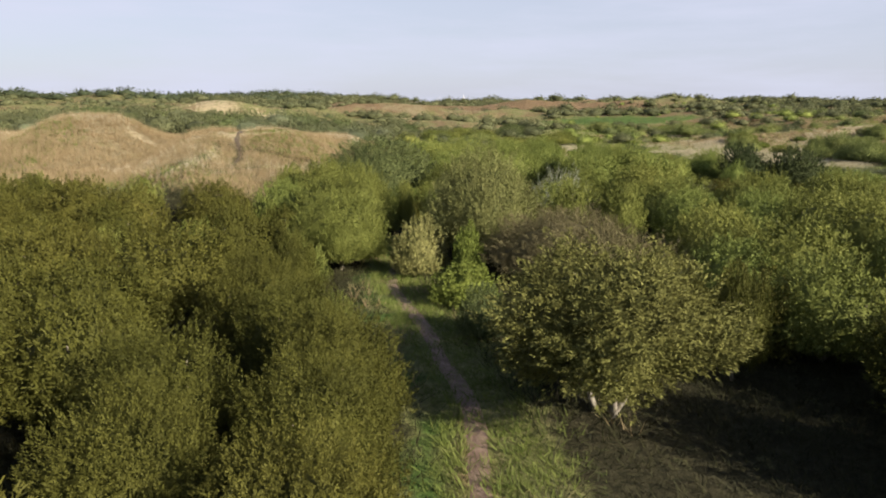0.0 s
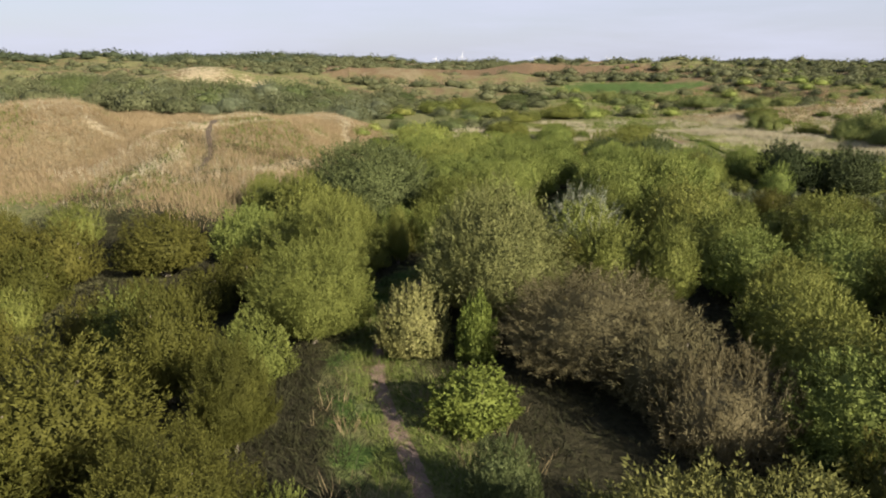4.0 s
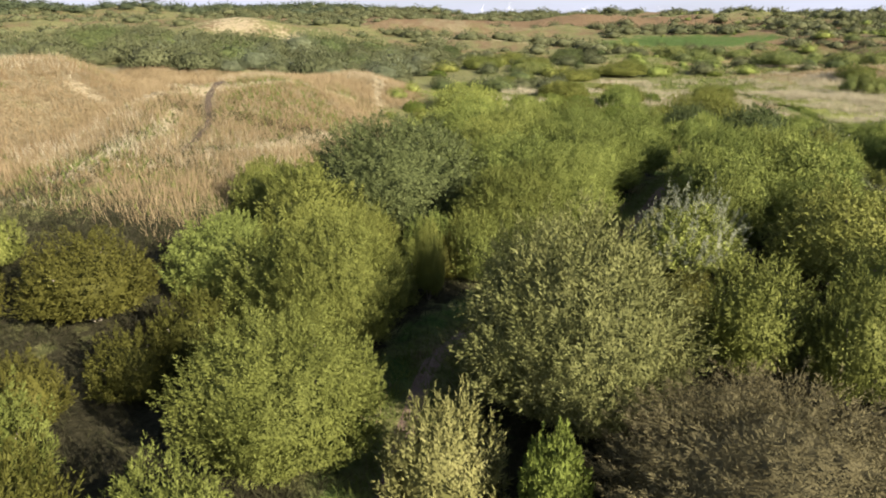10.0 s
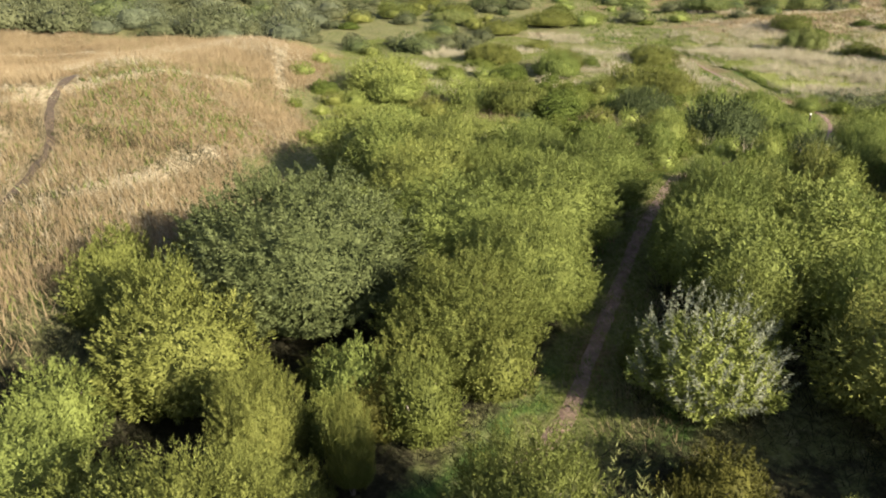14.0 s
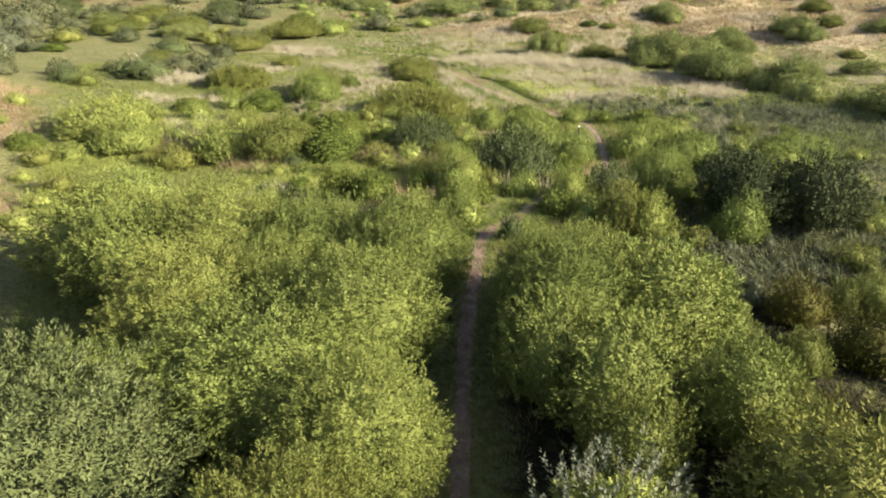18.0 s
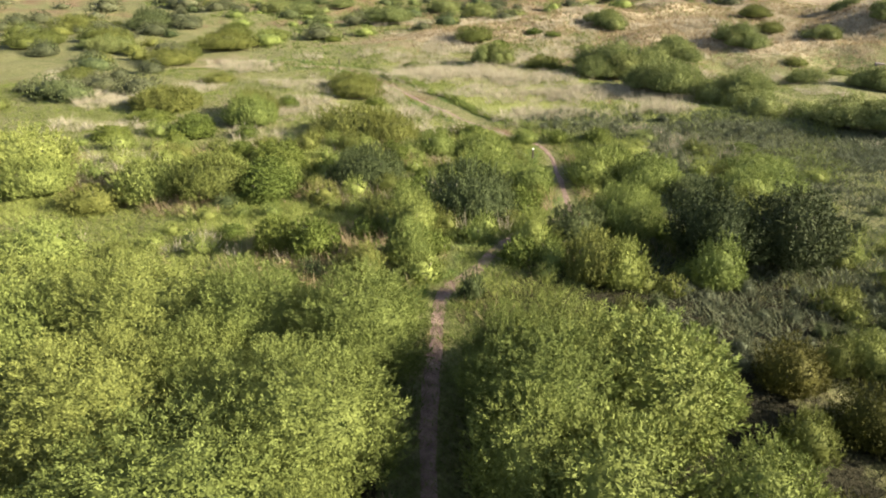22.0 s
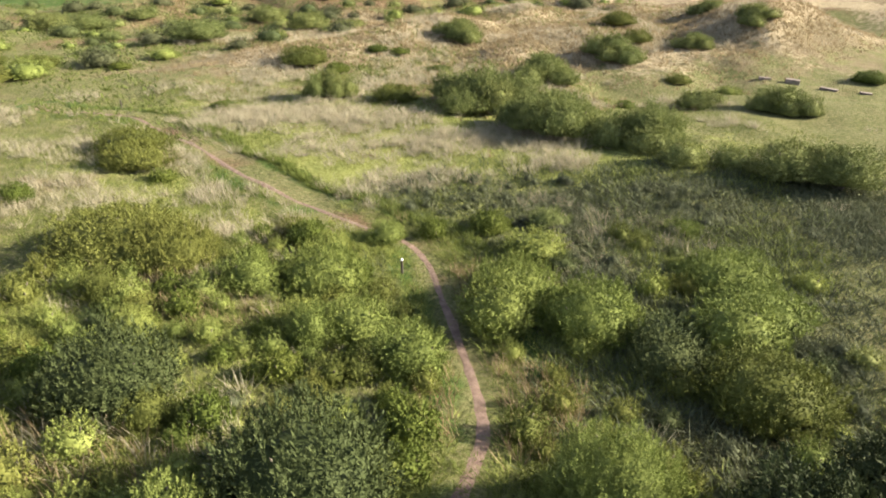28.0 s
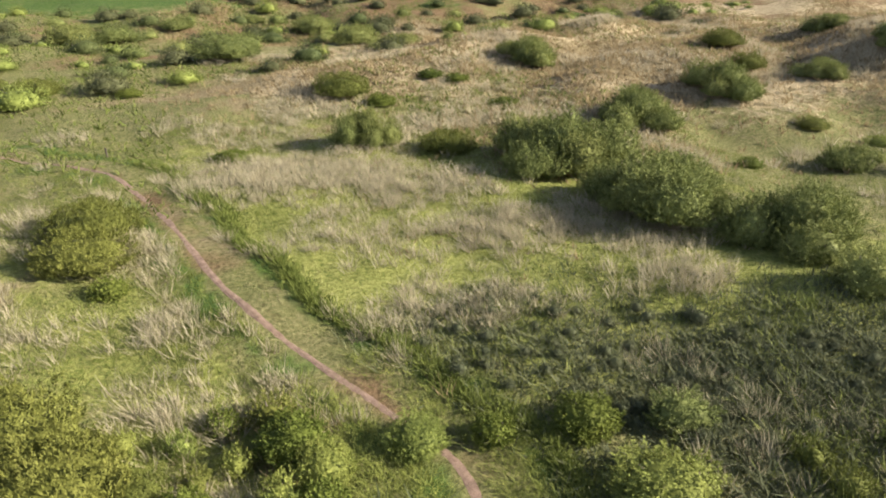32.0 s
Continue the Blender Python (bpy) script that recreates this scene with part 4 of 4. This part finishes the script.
# ---- far scrub and woods, too far to tell apart ----
def far_growth(name, label, kind, n, box, sizes, weight):
    vs, fs, at = [], [], 0
    shapes = []
    for _ in range(6):
        shapes.append(crown_arrays(1.0, 1.0, 6, 30, 4, (0.15, 0.04), 0.3, 0.16, 1, 0.6, 0.75, 0.3, 0.2)[:2])
    x0, x1, y0, y1 = box
    for k in range(n):
        px, py = rng.uniform(x0, x1), rng.uniform(y0, y1)
        if rng.uniform() > weight(px, py):
            continue
        v, f = shapes[k % 6]
        h = rng.uniform(*sizes)
        r = h * rng.uniform(0.9, 1.6)
        vs.append(v * (r, r, h) + (px, py, float(height(px, py)) - 0.2))
        fs.append(f + at)
        at += len(v)
    return tagged(link_arrays(name, np.concatenate(vs), np.concatenate(fs), [LEAF[kind]]), label, "scrub", kind="stuff")


def open_ground(x, y):
    bowl = 1.3 * bump(x, y, 58, 232, 18, 14) + bump(x, y, -60, 212, 24, 9, 0.2) + bump(x, y, 0, 275, 30, 12) + bump(x, y, 45, 330, 50, 14, 0.2) + bump(x, y, 110, 188, 40, 14, -0.2)
    return float(np.clip(1 - 1.5 * bowl, 0, 1)) * float(step(-0.5, 0.2, waves(x, y, 0.02, 6.0)) * 0.8 + 0.2)


far_growth("far_scrub", "far dark green scrub scattered over the dunes", "scrub", 3600, (-260, 330, 190, 420), (1.4, 3.4), open_ground)
far_growth("far_scrub", "low olive scrub over the far dune fields", "willow", 1500, (30, 340, 150, 400), (0.7, 1.7), open_ground)
far_growth("far_thicket", "far grey-green scrub on the dunes", "scrub", 1700, (-330, 420, 230, 560), (2.0, 3.6), lambda x, y: open_ground(x, y) * (0 if x < -60 and y > 340 else 1))
far_growth("far_wood", "dark line of trees along the skyline", "wood", 1000, (-560, -60, 340, 620), (3.0, 6.0), lambda x, y: 1.0)
far_growth("far_wood", "low green scrub along the skyline", "scrub", 480, (-100, 700, 420, 640), (3.0, 5.5), lambda x, y: 0.9)


# ---- grasses ----
def grass(name, label, kind, n, box, weight, tall, blades=4, width=0.035, lean=0.35, clump=0.12):
    """Tufts of single blades over a stretch of ground, as thick as weight says."""
    x0, x1, y0, y1 = box
    px, py = rng.uniform(x0, x1, n), rng.uniform(y0, y1, n)
    keep = rng.uniform(0, 1, n) < weight(px, py)
    px, py = px[keep], py[keep]
    m = len(px)
    size = rng.uniform(*tall, m) * rng.uniform(0.75, 1.2, m)
    bx = px[:, None] + rng.normal(0, clump, (m, blades))
    by = py[:, None] + rng.normal(0, clump, (m, blades))
    z = height(bx, by) - 0.03
    hb = size[:, None] * rng.uniform(0.6, 1.15, (m, blades))
    a = rng.uniform(0, 2 * np.pi, (m, blades))
    dx = (bx - px[:, None]) * 1.2 + rng.normal(0, lean, (m, blades)) * hb - 0.18 * hb
    dy = (by - py[:, None]) * 1.2 + rng.normal(0, lean, (m, blades)) * hb + 0.10 * hb
    w = width * rng.uniform(0.6, 1.4, (m, blades))
    v = np.stack([np.stack([bx - w * np.cos(a), by - w * np.sin(a), z], -1), np.stack([bx + w * np.cos(a), by + w * np.sin(a), z], -1), np.stack([bx + dx, by + dy, z + hb], -1)], 2).reshape(-1, 3)
    return tagged(link_arrays(name, v, np.arange(len(v)).reshape(-1, 3), [LEAF[kind]]), label, "grass", kind="stuff")


def off_path(x, y, gap=0.45):
    return from_line(x, y, trail_line) > gap


def patchy(x, y, k, seed, lo=-0.1, hi=0.4):
    return step(lo, hi, waves(x, y, k, seed))


def trodden(x, y):
    return np.minimum.reduce([from_line(x, y, q) for q in PALE_LINES])


def hill_grass(x, y):
    return hill_cover(x, y) * (from_line(x, y, HILL_TRACK) > 0.55)


def worn_strip(x, y):
    """The mown brownish strip between the path and its low bank."""
    d = beside_line(x, y, trail_line)
    return step(0.0, 0.3, d) * step(2.3, 1.8, d) * step(76, 88, y)


grass("dune_grass", "dry straw-coloured dune grass covering the hill", "straw", 120000, (-48, -5, 42, 114),
      lambda x, y: hill_grass(x, y) * (0.15 + 0.85 * patchy(x, y, 0.33, 3.0, -0.25, 0.25)) * step(0.3, 0.9, trodden(x, y)), (0.35, 0.8), 4, 0.014, 0.25)
grass("dune_grass", "brownish dead growth between the dune grass", "bracken", 34000, (-48, -5, 42, 114),
      lambda x, y: hill_grass(x, y) * patchy(x, y, 0.33, 3.0, 0.15, -0.3) * step(0.3, 0.9, trodden(x, y)), (0.2, 0.45), 5, 0.02)
grass("dune_grass", "pale trodden grass along the hill's ridges", "pale", 26000, (-44, -5, 46, 112),
      lambda x, y: step(1.3, 0.5, trodden(x, y)) * (0.7 + 0.4 * waves(x, y, 0.5, 2.2)) * step(-8.5, -12.0, x), (0.1, 0.28), 4, 0.03)
grass("dune_grass", "bleached drifts of standing grass on the hill", "pale", 30000, (-48, -5, 46, 112),
      lambda x, y: hill_grass(x, y) * patchy(x, y, 0.22, 4.2, 0.05, 0.4) * 0.8, (0.35, 0.75), 4, 0.013, 0.25)
grass("dune_grass", "greener grass mixed into the dry dune grass", "grass", 30000, (-48, -5, 42, 114),
      lambda x, y: hill_grass(x, y) * np.clip(patchy(x, y, 0.3, 8.0, 0.05, 0.45) + bump(x, y, -17, 68, 2.5, 4) + bump(x, y, -16, 50, 7, 4), 0, 1) * 0.8, (0.2, 0.45))
grass("far_grass", "dry grass tufts on the far dunes", "straw", 26000, (55, 170, 98, 215),
      lambda x, y: np.clip(dune_cover(x, y) + patchy(x, y, 0.16, 3.3, -0.1, 0.3), 0, 1) * 0.8, (0.35, 0.75), 3, 0.08, 0.4, 0.25)
grass("far_grass", "green grass tufts on the far dunes", "grass", 22000, (20, 150, 110, 215),
      lambda x, y: patchy(x, y, 0.16, 6.3, -0.2, 0.3) * 0.8, (0.3, 0.6), 3, 0.08, 0.4, 0.25)
grass("meadow_grass", "green tussocky grass beside the path", "grass", 80000, (-8, 75, 62, 130),
      lambda x, y: off_path(x, y, 0.6) * (0.30 + 0.6 * patchy(x, y, 0.35, 2.0)) * (1 - 0.85 * worn_strip(x, y)) * (1 - 0.8 * brush_cover(x, y)), (0.18, 0.42), 6, 0.014)
def marram_patches(x, y):
    w = 0.34 * patchy(x, y, 0.42, 5.5, 0.0, 0.4) * step(60, 90, y)
    for cx, cy, r in ((46.7, 108.2, 3.5), (47, 98, 3), (41.7, 92, 2.2), (36.5, 93.7, 1.6), (38.5, 113.9, 4), (43.6, 114.5, 4), (51, 97, 3), (29, 98, 2), (28, 92, 2), (30, 106, 2.5), (26, 87, 1.5), (55, 92, 2), (50, 88, 1.5)):
        w = w + 0.9 * bump(x, y, cx, cy, r, r * 0.55, -0.5)
    return np.clip(w, 0, 1) * off_path(x, y, 1.0) * (1 - worn_strip(x, y))


grass("marram_grass", "bleached tufts of tall marram grass", "pale", 24000, (0, 80, 66, 135), marram_patches, (0.45, 0.9), 30, 0.016, 0.3, 0.2)
grass("marram_grass", "pale dry tufts over the dune hummocks", "pale", 9000, (50, 135, 96, 168),
      lambda x, y: patchy(x, y, 0.3, 2.7, 0.0, 0.35), (0.5, 0.9), 14, 0.035, 0.35, 0.25)
grass("bank_grass", "long dark green grass along the path's low bank", "grass", 60000, (28, 42, 78, 122),
      lambda x, y: np.exp(-((beside_line(x, y, trail_line) - 3.0 - 0.3 * np.sin(y * 0.7)) / 0.35) ** 2), (0.25, 0.5), 5, 0.03, 0.3, 0.12)
grass("dry_grass", "dry grass on the dunes among the bushes", "straw", 12000, (40, 135, 92, 160),
      lambda x, y: np.clip(dune_cover(x, y) + 0.15, 0, 1), (0.3, 0.6), 4, 0.05)
grass("heath", "low brownish heath and dead twigs", "heath", 36000, (18, 62, 54, 94),
      lambda x, y: off_path(x, y, 1.6) * np.clip(bump(x, y, 44, 84, 7.5, 3, -0.94) + 0.8 * step(19, 23, x) * step(82, 74, y) * patchy(x, y, 0.4, 9.0), 0, 1), (0.25, 0.5), 5, 0.035, 0.6, 0.16)
grass("rough_growth", "rough tangle of brambles and tall weeds", "willow", 60000, (-6, 38, 60, 92),
      lambda x, y: off_path(x, y, 0.9) * (0.25 + 0.75 * patchy(x, y, 0.5, 1.5, -0.2, 0.3)) * (1 - brush_cover(x, y)), (0.2, 0.45), 6, 0.013, 0.5, 0.2)
# These weeds carry the shade of the hollows in their blade colour.
grass("rough_growth", "rough tangle of weeds under the thickets, darkened with their shade", "shaded_undergrowth", 60000, (-22, 32, 8, 66),
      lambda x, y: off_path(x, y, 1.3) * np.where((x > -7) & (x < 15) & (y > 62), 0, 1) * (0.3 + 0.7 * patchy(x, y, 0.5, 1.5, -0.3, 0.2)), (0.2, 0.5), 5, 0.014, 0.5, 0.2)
grass("low_brush", "soft green shoots among the low scrub", "willow", 30000, (22, 70, 52, 94), lambda x, y: brush_cover(x, y) * patchy(x, y, 0.35, 7.1, -0.1, 0.35), (0.3, 0.6), 6, 0.03, 0.45, 0.2)
grass("low_brush", "dense low grey-brown scrub and dead twigs", "heather", 36000, (22, 70, 52, 94), lambda x, y: brush_cover(x, y) * (0.35 + 0.65 * patchy(x, y, 0.5, 3.1, -0.3, 0.2)), (0.3, 0.6), 6, 0.032, 0.6, 0.2)
grass("tall_dry_grass", "tall fawn seed-headed grass between the bushes", "straw", 9000, (0, 36, 62, 92),
      lambda x, y: off_path(x, y, 0.8) * np.clip(patchy(x, y, 0.45, 7.5, 0.15, 0.4) + bump(x, y, 9, 68, 4, 1.5), 0, 1), (0.45, 0.85), 5, 0.02, 0.25)
grass("verge_grass", "long green and yellowing grass at the path's edge", "grass", 60000, (-8, 24, 4, 70),
      lambda x, y: off_path(x, y, 0.35) * step(2.6, 0.8, beside_line(x, y, trail_line)) * step(-1.3, -0.6, beside_line(x, y, trail_line)), (0.12, 0.36), 7, 0.012)
grass("dead_grass", "dry fawn grass and stalks at the thicket's foot", "straw", 9000, (-8, 24, 4, 70),
      lambda x, y: off_path(x, y, 0.9) * step(4.5, 1.5, from_line(x, y, trail_line)) * patchy(x, y, 0.5, 4.0), (0.3, 0.65), 6, 0.014)


# ---- small things ----
def part(name, bm, mat, parent, label=""):
    me = bpy.data.meshes.new(name)
    bm.to_mesh(me)
    bm.free()
    me.materials.append(mat)
    ob = new(name, me)
    ob.parent = parent
    return tagged(ob, label)


def block(size, at=(0, 0, 0), turn=0.0, bevel=0.02):
    bm = bmesh.new()
    bmesh.ops.create_cube(bm, size=1.0)
    bmesh.ops.scale(bm, vec=size, verts=bm.verts)
    bmesh.ops.bevel(bm, geom=bm.edges[:], offset=bevel, segments=2, affect="EDGES")
    bmesh.ops.rotate(bm, matrix=Matrix.Rotation(turn, 3, "Z"), verts=bm.verts)
    bmesh.ops.translate(bm, vec=at, verts=bm.verts)
    return bm


def tube(r1, r2, h, at=(0, 0, 0), sides=10):
    bm = bmesh.new()
    bmesh.ops.create_cone(bm, cap_ends=True, segments=sides, radius1=r1, radius2=r2, depth=h)
    bmesh.ops.translate(bm, vec=(at[0], at[1], at[2] + h / 2), verts=bm.verts)
    return bm


OLD_WOOD = plain("weathered_wood", (0.045, 0.038, 0.03), (0.11, 0.095, 0.075), 8.0, 0.9)
WHITE_PAINT = plain("white_paint", (0.70, 0.70, 0.68), (0.82, 0.82, 0.80), 2.0, 0.5)
CONCRETE = plain("pale_concrete", (0.15, 0.125, 0.105), (0.27, 0.225, 0.195), 1.5, 0.9)


def marker_post(x, y, tall, cap):
    root = new("marker_post")
    part("post", tube(0.075, 0.065, tall, (0, 0, -0.2)), OLD_WOOD, root)
    if cap:
        part("cap", tube(0.08, 0.05, 0.09, (0, 0, tall - 0.2)), WHITE_PAINT, root, "white painted cap")
    root.matrix_basis = pose(x, y, float(height(x, y)), 2, -3, 20)
    return tagged(root, "short dark wooden marker post beside the path" + (", white-capped" if cap else ""), "post", "marker posts")


marker_post(31.7, 82.6, 0.95, True)
marker_post(32.6, 126.2, 0.95, False)


def concrete_slab(x, y, size, turn):
    root = new("concrete_slab")
    part("slab", block(size, (0, 0, size[2] / 2 - 0.15), 0.0, 0.04), CONCRETE, root)
    root.matrix_basis = pose(x, y, float(height(x, y)), 3, 4, turn)
    return tagged(root, "broken pale concrete slab half buried in the dune", "slab", "broken slabs")


for sx, sy, size, turn in ((94.6, 91.4, (1.5, 0.8, 0.6), -70), (94.2, 94.4, (1.3, 0.7, 0.4), -50), (95.2, 87.6, (1.8, 0.6, 0.36), -80), (96.4, 84.2, (1.2, 0.6, 0.32), -60)):
    concrete_slab(sx, sy, size, turn)


def wind_turbine(x, y, tall, turn):
    """Tower, nacelle, hub and three blades at rest."""
    root = new("wind_turbine")
    part("tower", tube(tall * 0.022, tall * 0.012, tall), WHITE_PAINT, root)
    part("nacelle", block((tall * 0.05, tall * 0.12, tall * 0.05), (0, 0, tall), 0, tall * 0.008), WHITE_PAINT, root)
    part("hub", tube(tall * 0.025, tall * 0.015, tall * 0.04, (0, -tall * 0.07, tall - tall * 0.02)), WHITE_PAINT, root)
    for k in range(3):
        bm = tube(tall * 0.018, tall * 0.004, tall * 0.62, (0, 0, 0), 6)
        bmesh.ops.rotate(bm, matrix=Matrix.Rotation(math.radians(turn + 120 * k), 3, "Y"), verts=bm.verts)
        bmesh.ops.translate(bm, vec=(0, -tall * 0.08, tall), verts=bm.verts)
        part("blade", bm, WHITE_PAINT, root)
    root.matrix_basis = pose(x, y, float(height(x, y)) - 2, 0, 0, math.degrees(math.atan2(-x, y)))
    return tagged(root, "white three-bladed wind turbine far on the skyline", "wind turbine", "wind turbines")


for tx, ty, tall, turn in ((-28, 3900, 38, 20), (105, 3598, 44, 5), (511, 3967, 38, 50), (896, 3898, 36, 80), (1066, 4166, 32, 10)):
    wind_turbine(tx, ty, tall, turn)


def far_house(x, y):
    root = new("house")
    part("wall", block((14, 8, 7), (0, 0, 2.5), 0, 0.05), WHITE_PAINT, root)
    bm = bmesh.new()
    vs = [bm.verts.new(q) for q in ((-7.4, -4.4, 6), (7.4, -4.4, 6), (7.4, 4.4, 6), (-7.4, 4.4, 6), (-7.4, 0, 9), (7.4, 0, 9))]
    for f in ((0, 1, 5, 4), (2, 3, 4, 5), (0, 4, 3), (1, 2, 5), (3, 2, 1, 0)):
        bm.faces.new([vs[i] for i in f])
    part("roof", bm, plain("grey_slate", (0.12, 0.12, 0.13), (0.2, 0.2, 0.21), 1.0), root)
    for k in range(3):
        part("window", block((1.2, 0.12, 1.4), (-4 + 4 * k, -4.04, 3.4), 0, 0.02), plain("dark_pane", (0.02, 0.02, 0.025), (0.04, 0.04, 0.05)), root)
    root.matrix_basis = pose(x, y, float(height(x, y)) - 0.4, 0, 0, 10)
    return tagged(root, "small white house far off below the skyline", "house")


far_house(-91, 1100)


# ---- low hills at the end of the land, haze painted on as their blue ----
def far_ridge(x):
    a = np.clip((x + 760) / 720, 0, 1)
    return 10 + 52 * np.sin(np.pi * a) ** 0.6 * (0.86 + 0.14 * np.sin(a * 11 + 0.6))


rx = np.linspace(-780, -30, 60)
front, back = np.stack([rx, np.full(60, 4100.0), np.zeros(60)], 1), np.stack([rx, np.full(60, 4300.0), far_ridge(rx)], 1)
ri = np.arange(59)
tagged(smooth(link_arrays("backdrop", np.concatenate([front, back]), np.stack([ri, ri + 1, ri + 61, ri + 60], 1), [plain("hazed_far_hill", (0.090, 0.115, 0.140), (0.110, 0.135, 0.155), 0.004, 1.0)])), "low hills on the horizon, haze painted in as blue-grey", "hills", kind="structure")
